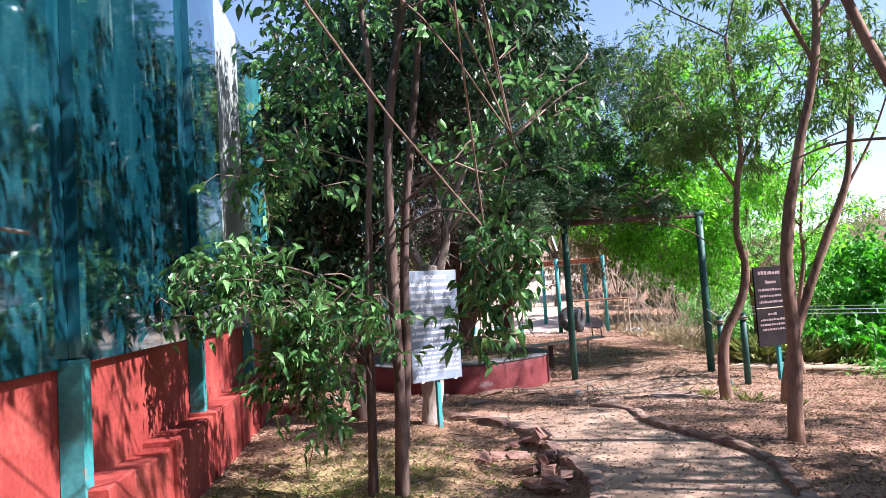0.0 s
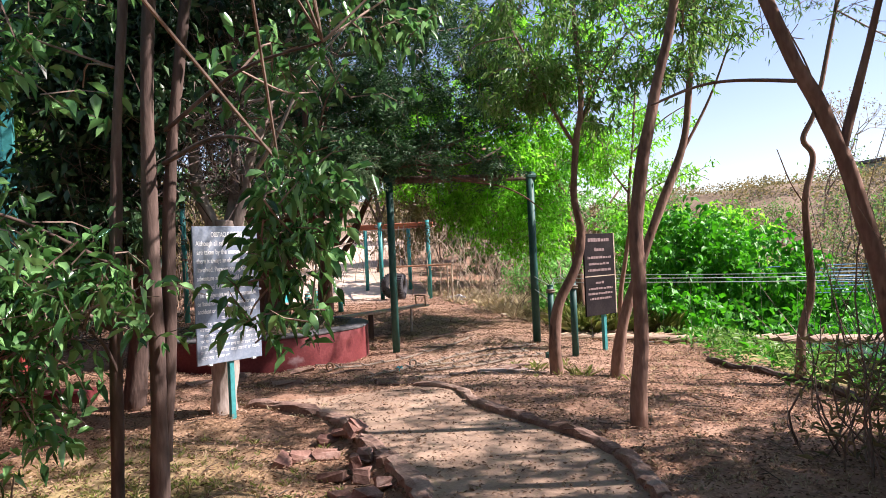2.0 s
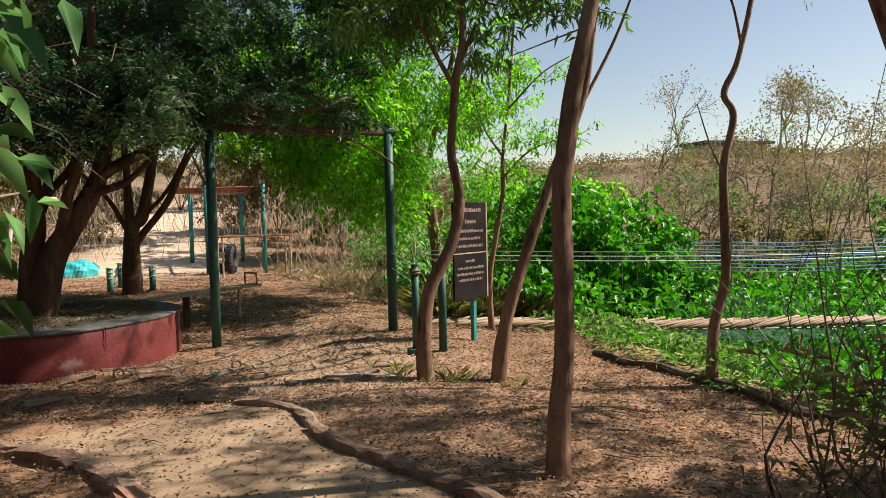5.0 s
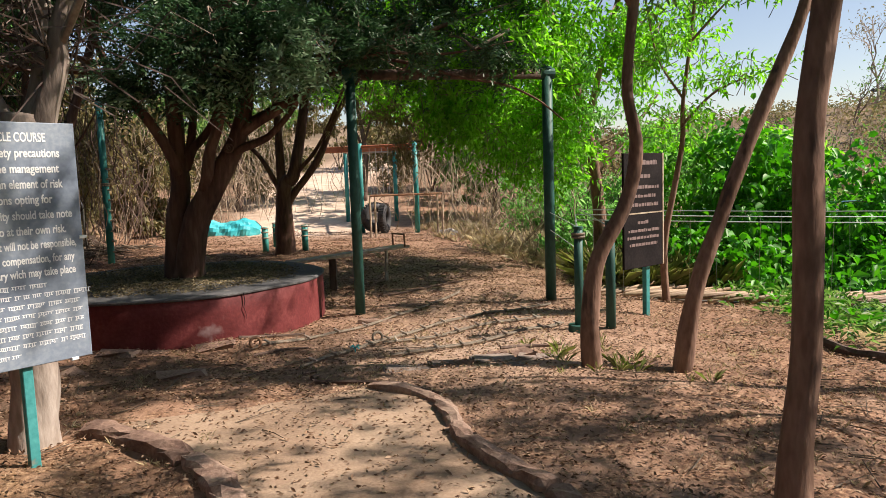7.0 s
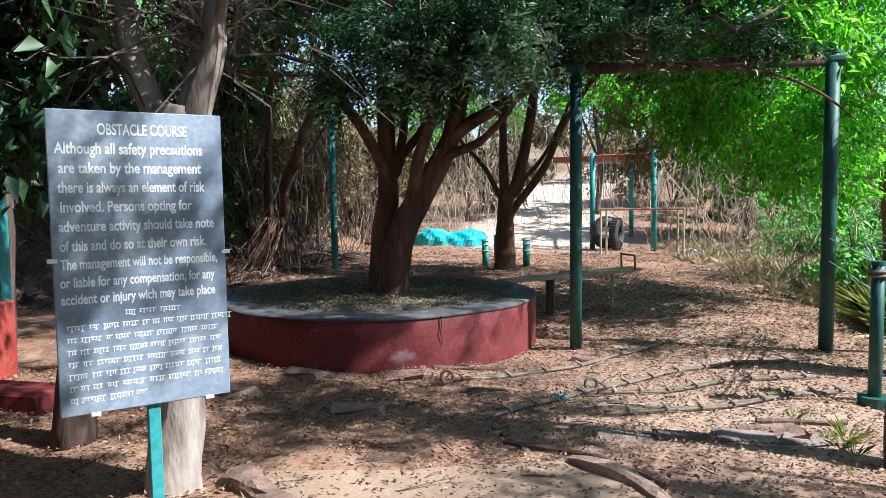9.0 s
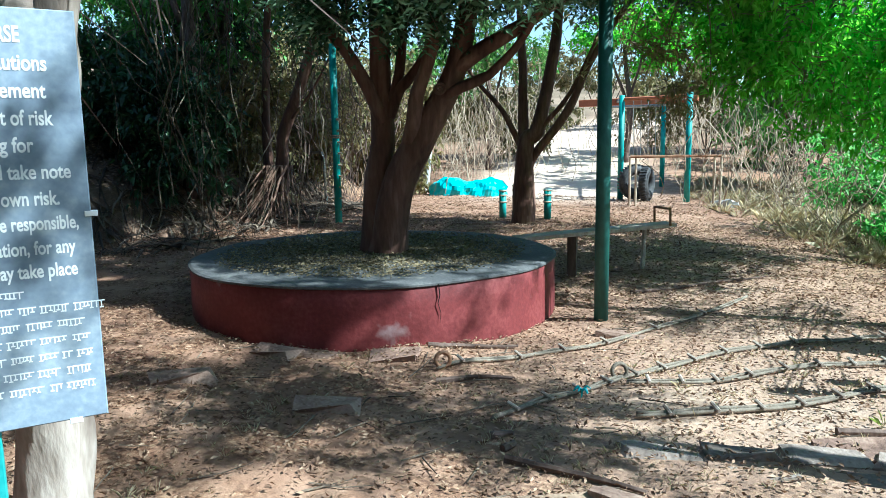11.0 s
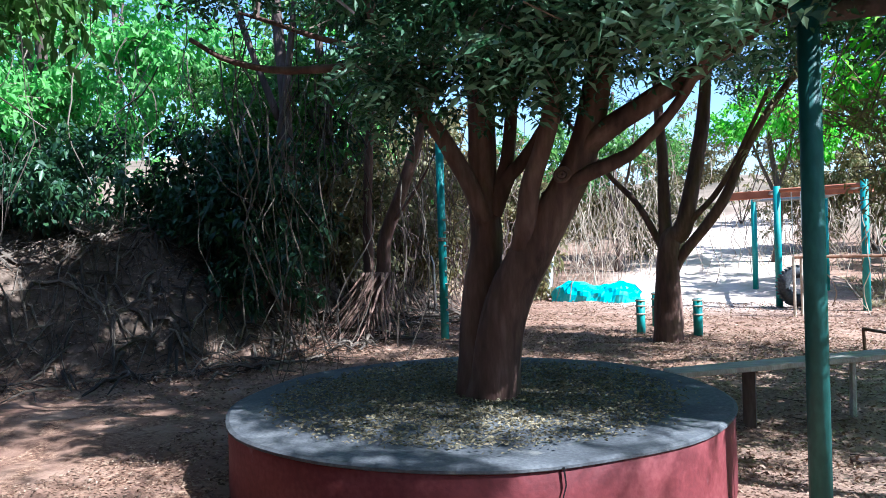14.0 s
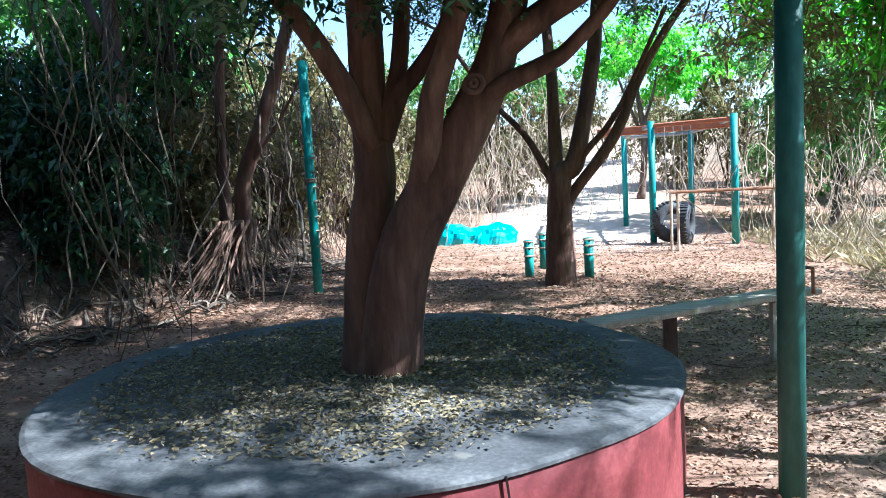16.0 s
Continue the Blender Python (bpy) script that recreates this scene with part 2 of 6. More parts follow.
class Build:
    """Gathers vertices and faces for one mesh."""

    def __init__(self):
        self.v, self.f = [], []

    def box(self, x0, y0, z0, x1, y1, z1, m=None, bevel=0.0):
        c = bevel
        ring = []
        if c:
            for z, k in ((z0, c), (z0 + c, 0), (z1 - c, 0), (z1, c)):
                ring.append([(x0 + k, y0 + k, z), (x1 - k, y0 + k, z), (x1 - k, y1 - k, z), (x0 + k, y1 - k, z)])
        else:
            for z in (z0, z1):
                ring.append([(x0, y0, z), (x1, y0, z), (x1, y1, z), (x0, y1, z)])
        n = len(self.v)
        for r in ring:
            for p in r:
                self.v.append(tuple(m @ Vector(p)) if m else p)
        for k in range(len(ring) - 1):
            a = n + 4 * k
            for q in range(4):
                self.f.append((a + q, a + (q + 1) % 4, a + 4 + (q + 1) % 4, a + 4 + q))
        self.f.append((n + 3, n + 2, n + 1, n))
        e = n + 4 * (len(ring) - 1)
        self.f.append((e, e + 1, e + 2, e + 3))
        return self

    def tube(self, pts, radii, seg=8, lump=0.0, cap=True):
        """A round rod along points, with a radius for each, and lumps for bark."""
        pts = [Vector(p) for p in pts]
        if not hasattr(radii, "__len__"):
            radii = [radii] * len(pts)
        n = len(self.v)
        side = None
        for k, p in enumerate(pts):
            d = (pts[min(k + 1, len(pts) - 1)] - pts[max(k - 1, 0)]).normalized()
            if side is None:
                side = d.cross(Vector((0.31, 0.9, 0.17))).normalized()
            side = (side - d * side.dot(d)).normalized()
            up = d.cross(side)
            for q in range(seg):
                a = 2 * math.pi * q / seg
                r = radii[k]
                if lump:
                    r *= 1 + lump * noise.noise(Vector((3 * math.cos(a) + p.x * 3, 3 * math.sin(a) + p.y * 3, p.z * 2.2)))
                self.v.append(tuple(p + (side * math.cos(a) + up * math.sin(a)) * r))
        for k in range(len(pts) - 1):
            for q in range(seg):
                a, b = n + k * seg + q, n + k * seg + (q + 1) % seg
                self.f.append((a, b, b + seg, a + seg))
        if cap:
            self.f.append(tuple(n + q for q in reversed(range(seg))))
            self.f.append(tuple(n + (len(pts) - 1) * seg + q for q in range(seg)))
        return self

    def ring(self, c, axis_m, R, r, seg=24, tseg=8):
        n = len(self.v)
        for k in range(seg):
            a = 2 * math.pi * k / seg
            for q in range(tseg):
                b = 2 * math.pi * q / tseg
                p = Vector(((R + r * math.cos(b)) * math.cos(a), (R + r * math.cos(b)) * math.sin(a), r * math.sin(b)))
                self.v.append(tuple(axis_m @ p + Vector(c)))
        for k in range(seg):
            for q in range(tseg):
                i0, i1 = n + k * tseg, n + ((k + 1) % seg) * tseg
                self.f.append((i0 + q, i1 + q, i1 + (q + 1) % tseg, i0 + (q + 1) % tseg))
        return self

    def mesh(self, name, mat, smooth=False):
        me = quick_mesh(name, self.v, self.f)
        me.materials.append(mat)
        if smooth:
            me.polygons.foreach_set("use_smooth", [True] * len(me.polygons))
        return me


def part(name, build, mat, parent=None, label="", smooth=False):
    """One mesh object under a thing or a part."""
    me = build.mesh(name, mat, smooth) if isinstance(build, Build) else build
    ob = new(name, me)
    if parent is not None:
        ob.parent = parent
        ob.matrix_parent_inverse = parent.matrix_world.inverted() if parent.type == "EMPTY" else Matrix()
    return tagged(ob, label)


def thing(name, at, label, category, group="", kind=""):
    ob = new(name)
    ob.matrix_world = Matrix.Translation(at)
    ob.empty_display_size = 0.1
    return tagged(ob, label, category, group, kind)


def smooth_line(pts, n=6):
    """Catmull-Rom through the points."""
    p = [Vector(q) for q in pts]
    p = [p[0] * 2 - p[1]] + p + [p[-1] * 2 - p[-2]]
    out = []
    for k in range(1, len(p) - 2):
        for i in range(n):
            t = i / n
            out.append(0.5 * ((2 * p[k]) + (p[k + 1] - p[k - 1]) * t + (2 * p[k - 1] - 5 * p[k] + 4 * p[k + 1] - p[k + 2]) * t * t + (3 * p[k] - p[k - 1] - 3 * p[k + 1] + p[k + 2]) * t ** 3))
    out.append(p[-2])
    return out


def taper(n, a, b, flare=0.0):
    return [(a + (b - a) * k / (n - 1)) * (1 + flare * math.exp(-k / n * 14)) for k in range(n)]


def unit(a):
    return a / (np.linalg.norm(a, axis=-1, keepdims=True) + 1e-9)


def leaf_mesh(name, pos, way, length, width, mat, droop=0.0, fold=0.25, wide=False):
    """Many leaves as one mesh: each a folded blade from its base along way."""
    n = len(pos)
    way = unit(way)
    side = unit(np.cross(way, rng.normal(size=(n, 3)) * 0.6 + (0, 0, 1)))
    up = np.cross(side, way)
    L = (length * (0.7 + 0.6 * rng.random(n)))[:, None]
    W = L * width
    tip = pos + way * L
    tip[:, 2] -= droop * L[:, 0]
    if wide:
        rows = [pos, pos + way * L * 0.35 + side * W * 0.5 + up * W * fold, pos + way * L * 0.7 + side * W * 0.36 + up * W * fold * 0.7, tip,
                pos + way * L * 0.7 - side * W * 0.36 + up * W * fold * 0.7, pos + way * L * 0.35 - side * W * 0.5 + up * W * fold]
        tri = np.array([[0, 1, 2], [0, 2, 3], [0, 3, 4], [0, 4, 5]])
    else:
        rows = [pos, pos + way * L * 0.45 + side * W * 0.5 + up * W * fold, tip, pos + way * L * 0.45 - side * W * 0.5 + up * W * fold]
        tri = np.array([[0, 1, 2], [0, 2, 3]])
    k = len(rows)
    v = np.stack(rows, 1).reshape(-1, 3)
    f = (tri[None] + k * np.arange(n)[:, None, None]).reshape(-1)
    me = bpy.data.meshes.new(name)
    me.vertices.add(len(v))
    me.vertices.foreach_set("co", v.astype(np.float32).ravel())
    me.loops.add(len(f))
    me.loops.foreach_set("vertex_index", f.astype(np.int32))
    me.polygons.add(len(f) // 3)
    me.polygons.foreach_set("loop_start", np.arange(0, len(f), 3, dtype=np.int32))
    me.update(calc_edges=True)
    me.materials.append(mat)
    return me


def fronds(pos, way, length, pairs):
    """Bases and ways of the leaflets of feather leaves."""
    n = len(pos)
    way = unit(way)
    side = unit(np.cross(way, rng.normal(size=(n, 3)) * 0.5 + (0, 0, 1)))
    L = length * (0.7 + 0.6 * rng.random(n))
    p, w = [], []
    for k in range(pairs):
        t = (k + 0.6) / pairs
        at = pos + way * (L * t)[:, None]
        at[:, 2] -= 0.25 * L * t * t
        for s in (-1, 1):
            p.append(at)
            w.append(way * 0.45 + side * s + rng.normal(size=(n, 3)) * 0.12)
    return np.concatenate(p), np.concatenate(w)


def cloud(clumps):
    """Twig bases and ways inside ellipsoids (x, y, z, rx, ry, rz, n), denser towards the outside."""
    P, D = [], []
    for x, y, z, rx, ry, rz, n in clumps:
        m = max(4, n // 4)
        d = unit(rng.normal(size=(m, 3)))
        heart = d * (rng.random(m) ** 0.45)[:, None] * (rx, ry, rz)
        k = rng.integers(0, m, n)
        spread_ = 0.1 + 0.08 * min(rx, ry, rz)
        off = heart[k] + rng.normal(size=(n, 3)) * spread_ * (1, 1, 0.7)
        P.append(np.array([x, y, z]) + off)
        D.append(unit(off) * (1, 1, 0.5) + rng.normal(size=(n, 3)) * 0.6)
    return np.concatenate(P), unit(np.concatenate(D))


def twig_build(P, D, length, r=0.005, share=1.0):
    """Thin forked twigs from their bases."""
    b = Build()
    for p, d in zip(P, D):
        if rng.random() > share:
            continue
        j = rng.normal(size=(2, 3)) * 0.25
        a = p - d * length * 0.8
        m = p + j[0] * length * 0.4
        e = p + (d + j[1]) * length * 0.6
        b.tube([a, m, e], [r, r * 0.75, r * 0.3], 3, cap=False)
    return b


def crown(tree, clumps, mat, kind="leaf", leaf=0.08, width=0.5, per=9, twig=0.35, droop=0.2, twig_mat=None, share=0.7, joints=(), tube_r=0.012, label="", wide=False):
    """Twigs and leaves of a tree; joints: limb points from which a branch goes to each clump."""
    P, D = cloud(clumps)
    b = twig_build(P, D, twig, 0.006, share)
    if joints:
        for x, y, z, rx, ry, rz, n in clumps:
            c = Vector((x, y, z))
            j = min(joints, key=lambda q: (Vector(q) - c).length)
            for k in range(max(2, min(7, int(n / 40)))):
                e = c + Vector(rng.normal(size=3) * (rx, ry, rz) * 0.5)
                mid = (Vector(j) + e) / 2 + Vector(rng.normal(size=3) * 0.12) + Vector((0, 0, 0.08))
                b.tube(smooth_line([j, mid, e], 3), taper(7, tube_r, 0.005), 5, cap=False)
    tagged(part("twig_spray", b, twig_mat or TWIG, tree), kind="stuff")
    n = len(P)
    t = np.repeat(np.arange(n), per)
    s = rng.random(len(t)) * 1.3 - 0.5
    pos = P[t] + D[t] * (s * twig)[:, None] + rng.normal(size=(len(t), 3)) * twig * 0.12
    way = D[t] * 0.5 + unit(rng.normal(size=(len(t), 3)))
    way[:, 2] -= droop
    if kind == "feather":
        pos, way = fronds(pos, way, leaf * 3.6, 5)
        part("crown", leaf_mesh("crown", pos, way, leaf, width, mat, 0.1), mat, tree, label)
    else:
        part("crown", leaf_mesh("crown", pos, way, leaf, width, mat, 0.25, wide=wide), mat, tree, label)


# ---- ground ----
TOE_Y = [-40, 4, 10, 13, 15, 16.5, 19, 24, 28, 36, 60, 400]
TOE_X = [-9, -9, -9.5, -8.2, -6.4, -5.1, -4.7, -5.2, -6.4, -9, -20, -60]


def height(x, y):
    x, y = np.asarray(x, float), np.asarray(y, float)
    z = 0.018 * np.sin(x * 2.1 + 0.6 * y) * np.sin(y * 1.7 + 0.3) + 0.01 * np.sin(x * 5.3 + 1) * np.cos(y * 4.7)
    z = z * ss(0.2, 1.6, np.abs(x - 1.7) + ss(9.5, 11, y) * 3)
    off = ss(0.0, 0.5, np.abs(x - 1.75) - 0.9) * (1 - ss(26, 34, np.hypot(x, y - 10)))
    z = z + off * (0.022 * np.sin(3.1 * x + 1.3 * np.sin(2.3 * y)) * np.sin(4.3 * y + 1.1 * np.sin(1.9 * x)) + 0.012 * np.sin(9.1 * y + 2.0 * np.sin(3.3 * x)))
    z = z - 0.19 * ss(2.6, 6.2, x) - 0.75 * ss(6.4, 9.0, x) * (1 - ss(24, 34, y)) * ss(2.0, 5.5, y + 0.0 * x)
    dk = np.interp(y, [2.5, 4.2, 5.4, 6.25, 6.85, 7.6, 8.4, 8.83], [0.5, 0.85, 1.3, 1.34, 1.2, 0.97, 0.69, 0.36]) - x
    z = z - 0.11 * ss(0.0, 0.18, dk) * (1 - ss(0.4, 1.3, dk)) * ss(3.5, 5.5, y) * (1 - ss(7.9, 8.7, y))
    z = z - 0.10 * np.exp(-((x - 0.6) ** 2 + (y - 13.4) ** 2) / 5.0)
    z = z + 0.16 * ss(15, 18, y) * (1 - ss(20.5, 24, y)) * (1 - ss(1, 3.5, x))
    d = np.interp(y, TOE_Y, TOE_X) - x
    z = z + 1.55 * ss(-0.2, 2.6, d) + 0.16 * np.clip(d - 2, 0, 30) + 0.1 * ss(0, 1, d) * np.sin(x * 3.1 + y * 2.3) * np.cos(y * 2.9 - x)
    z = z + ss(-0.1, 0.5, d) * (1 - ss(4, 8, d)) * (0.07 * np.sin(x * 7.1 + 2.1 * np.sin(y * 3.3)) * np.sin(y * 6.1 - 1.7 * np.sin(x * 2.9)) + 0.035 * np.sin(x * 12.7 + y * 3) * np.cos(y * 11.3))
    z = z + 0.13 * np.clip(y - 29, 0, 60) * (1 - ss(6, 18, x))
    r = np.hypot(x, y)
    z = z + 5.9 * ss(40, 66, r) * ss(8, 26, x) + 1.0 * ss(45, 80, r) * np.sin(x * 0.11 + 2) * np.cos(y * 0.09)
    return z


def hz(x, y):
    return float(height(x, y))


def spread(dense0, dense1, step, far, grow=1.22):
    a = list(np.arange(dense0, dense1 + 1e-6, step))
    s, x = step, a[-1]
    while x < far:
        s *= grow
        x += s
        a.append(x)
    s, x = step, a[0]
    while x > -far:
        s *= grow
        x -= s
        a.insert(0, x)
    return np.array(a)


def ground_material():
    m = bpy.data.materials.new("ground_soil")
    m.use_nodes = True
    n, l = m.node_tree.nodes, m.node_tree.links
    b = n["Principled BSDF"]
    co = n.new("ShaderNodeTexCoord")

    def tex(scale, detail=7, rough=0.6):
        t = n.new("ShaderNodeTexNoise")
        t.inputs["Scale"].default_value, t.inputs["Detail"].default_value, t.inputs["Roughness"].default_value = scale, detail, rough
        l.new(co.outputs["Object"], t.inputs["Vector"])
        return t.outputs["Fac"]

    def ramp(fac, stops):
        r = n.new("ShaderNodeValToRGB")
        e = r.color_ramp.elements
        e[0].position, e[0].color = stops[0][0], (*stops[0][1], 1)
        e[1].position, e[1].color = stops[-1][0], (*stops[-1][1], 1)
        for p, c in stops[1:-1]:
            e.new(p).color = (*c, 1)
        l.new(fac, r.inputs["Fac"])
        return r.outputs["Color"]

    def mix(fac, a, c):
        x = n.new("ShaderNodeMixRGB")
        l.new(fac, x.inputs["Fac"])
        l.new(a, x.inputs["Color1"])
        l.new(c, x.inputs["Color2"])
        return x.outputs["Color"]

    soil = ramp(tex(1.3), [(0.3, (0.145, 0.075, 0.05)), (0.5, (0.28, 0.165, 0.11)), (0.7, (0.42, 0.275, 0.19))])
    litter = ramp(tex(24, 4, 0.75), [(0.36, (0.075, 0.036, 0.024)), (0.5, (0.23, 0.125, 0.076)), (0.66, (0.46, 0.3, 0.19))])
    sand = ramp(tex(1.8), [(0.3, (0.46, 0.34, 0.25)), (0.7, (0.68, 0.55, 0.44))])
    grass = ramp(tex(18, 5, 0.7), [(0.35, (0.2, 0.16, 0.06)), (0.5, (0.34, 0.31, 0.12)), (0.65, (0.5, 0.42, 0.2))])
    hill = ramp(tex(0.35, 9, 0.65), [(0.3, (0.09, 0.07, 0.045)), (0.5, (0.19, 0.14, 0.09)), (0.7, (0.3, 0.22, 0.15))])
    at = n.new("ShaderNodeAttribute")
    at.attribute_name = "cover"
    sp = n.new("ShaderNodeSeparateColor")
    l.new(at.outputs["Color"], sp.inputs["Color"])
    thr = n.new("ShaderNodeMapRange")
    thr.inputs["From Min"].default_value, thr.inputs["From Max"].default_value = 0.42, 0.58
    l.new(tex(3.1, 6), thr.inputs["Value"])
    c = mix(thr.outputs[0], soil, litter)
    c = mix(sp.outputs["Red"], c, sand)
    c = mix(sp.outputs["Green"], c, grass)
    c = mix(sp.outputs["Blue"], c, hill)
    # alpha darkens the bank soil, standing in for the shade under its trees
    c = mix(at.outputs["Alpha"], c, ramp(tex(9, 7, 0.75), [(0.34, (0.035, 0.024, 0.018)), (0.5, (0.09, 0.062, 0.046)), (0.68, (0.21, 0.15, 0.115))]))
    l.new(c, b.inputs["Base Color"])
    b.inputs["Roughness"].default_value = 0.95
    b.inputs["Specular IOR Level"].default_value = 0.2
    bp = n.new("ShaderNodeBump")
    bp.inputs["Strength"].default_value, bp.inputs["Distance"].default_value = 0.7, 0.03
    l.new(tex(16, 9, 0.7), bp.inputs["Height"])
    l.new(bp.outputs["Normal"], b.inputs["Normal"])
    return m


GX, GY = spread(-9, 9, 0.12, 420), spread(-3, 30, 0.16, 420)
X, Y = np.meshgrid(GX, GY)
Z = height(X, Y)
nx, ny = len(GX), len(GY)
gi = np.arange(nx * ny).reshape(ny, nx)
gf = np.stack([gi[:-1, :-1], gi[:-1, 1:], gi[1:, 1:], gi[1:, :-1]], -1).reshape(-1, 4)
gme = quick_mesh("ground", np.stack([X, Y, Z], -1).reshape(-1, 3).tolist(), gf.tolist())
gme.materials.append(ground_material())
gme.polygons.foreach_set("use_smooth", [True] * len(gme.polygons))
track = np.exp(-((X - np.interp(Y, [20, 28, 40, 60], [0.5, -0.9, -1.8, 4.0])) / np.interp(Y, [20, 28, 40], [1.4, 2.6, 3.0])) ** 4) * ss(23, 28, Y) * (1 - ss(50, 62, Y))
open_soil = 0.28 * np.exp(-((X - 2.6) / 1.6) ** 2 - ((Y - 14) / 4.5) ** 2) + 0.3 * np.exp(-((X - 2.4) / 1.2) ** 2 - ((Y - 11.2) / 1.0) ** 2)
grassy = np.exp(-((X + 0.9) / 1.1) ** 2 - ((Y - 5.4) / 2.2) ** 2) * 0.9 + ss(3.2, 5.5, X) * np.exp(-((Y - 23) / 5) ** 2) * 0.8 + 0.8 * ss(6.0, 6.8, X) * (1 - ss(26, 32, Y))
far_cover = np.maximum(ss(34, 48, np.hypot(X, Y)), 0.85 * ss(0.0, 1.2, np.interp(Y, TOE_Y, TOE_X) - X)) * (1 - np.clip(track, 0, 1))
# fourth channel: bank area whose shade is painted into the soil colour
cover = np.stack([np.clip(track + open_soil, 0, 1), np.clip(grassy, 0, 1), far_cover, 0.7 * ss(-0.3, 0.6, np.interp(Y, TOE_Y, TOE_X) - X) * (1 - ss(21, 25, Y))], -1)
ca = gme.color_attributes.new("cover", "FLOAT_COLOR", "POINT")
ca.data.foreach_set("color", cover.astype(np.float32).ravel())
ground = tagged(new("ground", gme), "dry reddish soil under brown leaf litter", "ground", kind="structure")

# ---- garden path between two kerbs ----
LEFT_EDGE = [(-0.35, 9.4), (-0.11, 9.21), (0.36, 8.83), (0.69, 8.4), (0.97, 7.6), (1.2, 6.85), (1.34, 6.25), (1.3, 5.4), (0.85, 4.2), (0.5, 2.5), (0.4, -3)]
RIGHT_EDGE = [(1.46, 10.02), (1.92, 9.56), (2.06, 8.7), (2.42, 7.92), (2.74, 7.3), (2.88, 6.7), (2.86, 6.0), (2.7, 4.8), (2.45, 3), (2.3, 0), (2.3, -3)]


def resample(line, step):
    p = smooth_line([(x, y, 0) for x, y in line], 12)
    out, acc = [p[0]], 0.0
    for a, b in zip(p, p[1:]):
        acc += (b - a).length
        if acc >= step:
            out.append(b)
            acc = 0.0
    return out


pl, pr = smooth_line([(x, y, 0) for x, y in LEFT_EDGE], 10), smooth_line([(x, y, 0) for x, y in RIGHT_EDGE], 10)
pb = Build()
cols = 9
for k in range(len(pl)):
    for c in range(cols):
        q = pl[k].lerp(pr[k], c / (cols - 1))
        pb.v.append((q.x, q.y, hz(q.x, q.y) + 0.012 + 0.006 * math.sin(q.y * 3 + q.x * 2)))
for k in range(len(pl) - 1):
    for c in range(cols - 1):
        a = k * cols + c
        pb.f.append((a, a + cols, a + cols + 1, a + 1))
path_ob = tagged(part("path", pb, PATH_MAT, smooth=True), "worn sandy cement garden path", "path", kind="structure")


def stone_mesh(name, l, w, h, mat, seed, rough=0.16):
    """A rough block with knocked edges."""
    r = np.random.default_rng(seed)
    b = Build().box(-l / 2, -w / 2, -h * 0.5, l / 2, w / 2, h * 0.5, bevel=min(w, h) * 0.18)
    b.v = [tuple(np.array(p) + r.normal(size=3) * rough * min(w, h) * 0.45) for p in b.v]
    return b.mesh(name, mat)


def kerb(name, line, label, wide, top, seed):
    """Cast kerb in uneven lengths that butt end to end, with worn rounded tops and chipped ends."""
    root = thing(name, (line[0][0], line[0][1], 0), label, "kerb", kind="structure")
    r = np.random.default_rng(seed)
    pts = resample(line, 0.06)
    k = 0
    while k < len(pts) - 4:
        n = min(int(r.integers(9, 17)), len(pts) - 1 - k)
        b, drop, shift = Build(), r.normal() * 0.008, r.normal() * 0.008
        prof = [(-0.5, -0.3), (-0.5, -0.03), (-0.44, -0.008), (-0.2, 0.004), (0.2, 0.003), (0.44, -0.01), (0.5, -0.035), (0.5, -0.3)]
        for i in range(n + 1):
            q, d = pts[k + i], (pts[min(k + i + 1, len(pts) - 1)] - pts[max(k + i - 1, 0)]).normalized()
            side = Vector((-d.y, d.x, 0))
            end = 0.82 if i in (0, n) else 1.0
            q = q + d * (0.012 if i == 0 else -0.012 if i == n else 0)
            z = 0.012 + top + drop + 0.012 * math.sin((k + i) * 0.7) + (-0.012 if end < 1 else 0)
            for a, h in prof:
                e = r.normal(size=2) * 0.007
                p = q + side * (a * wide * end * (1 + 0.12 * math.sin((k + i) * 0.9)) + shift + e[0])
                b.v.append((p.x, p.y, hz(pts[k + i].x, pts[k + i].y) + z + h + (e[1] if h > -0.2 else 0)))
        m = len(prof)
        for i in range(n):
            for c in range(m - 1):
                a = i * m + c
                b.f.append((a, a + m, a + m + 1, a + 1))
        b.f += [tuple(range(m)), tuple(range(n * m + m - 1, n * m - 1, -1))]
        part("kerb_stone", b, KERB_MAT, root)
        k += n
    return root


kerb("kerb_right", RIGHT_EDGE, "weathered reddish stone kerb beside the path", 0.115, 0.055, 5)
kerb("kerb_left", LEFT_EDGE[:9], "broken reddish stone kerb with bricks beside it", 0.16, 0.03, 6)
block_row = thing("block_edging", (1.6, 10.5, 0), "half-buried grey cement block edging", "edging", kind="structure")
BLOCKS = [stone_mesh("block", 0.36, 0.17, 0.17, BLOCK_MAT, 40 + k, 0.2) for k in range(4)]
for row, (x0, x1, dy, z) in enumerate(((1.75, 3.25, 0.0, -0.055), (2.2, 3.25, -0.2, -0.085))):
    for k in range(int((x1 - x0) / 0.37)):
        x = x0 + 0.37 * k
        y = 10.5 + 0.1 * (x - 1.6) + dy
        ob = new("block", BLOCKS[(k + row) % 4])
        ob.parent, ob.matrix_parent_inverse = block_row, block_row.matrix_world.inverted()
        ob.matrix_basis = pose(x, y, hz(x, y) + z, rng.normal(), rng.normal(), 6 + rng.normal() * 2)

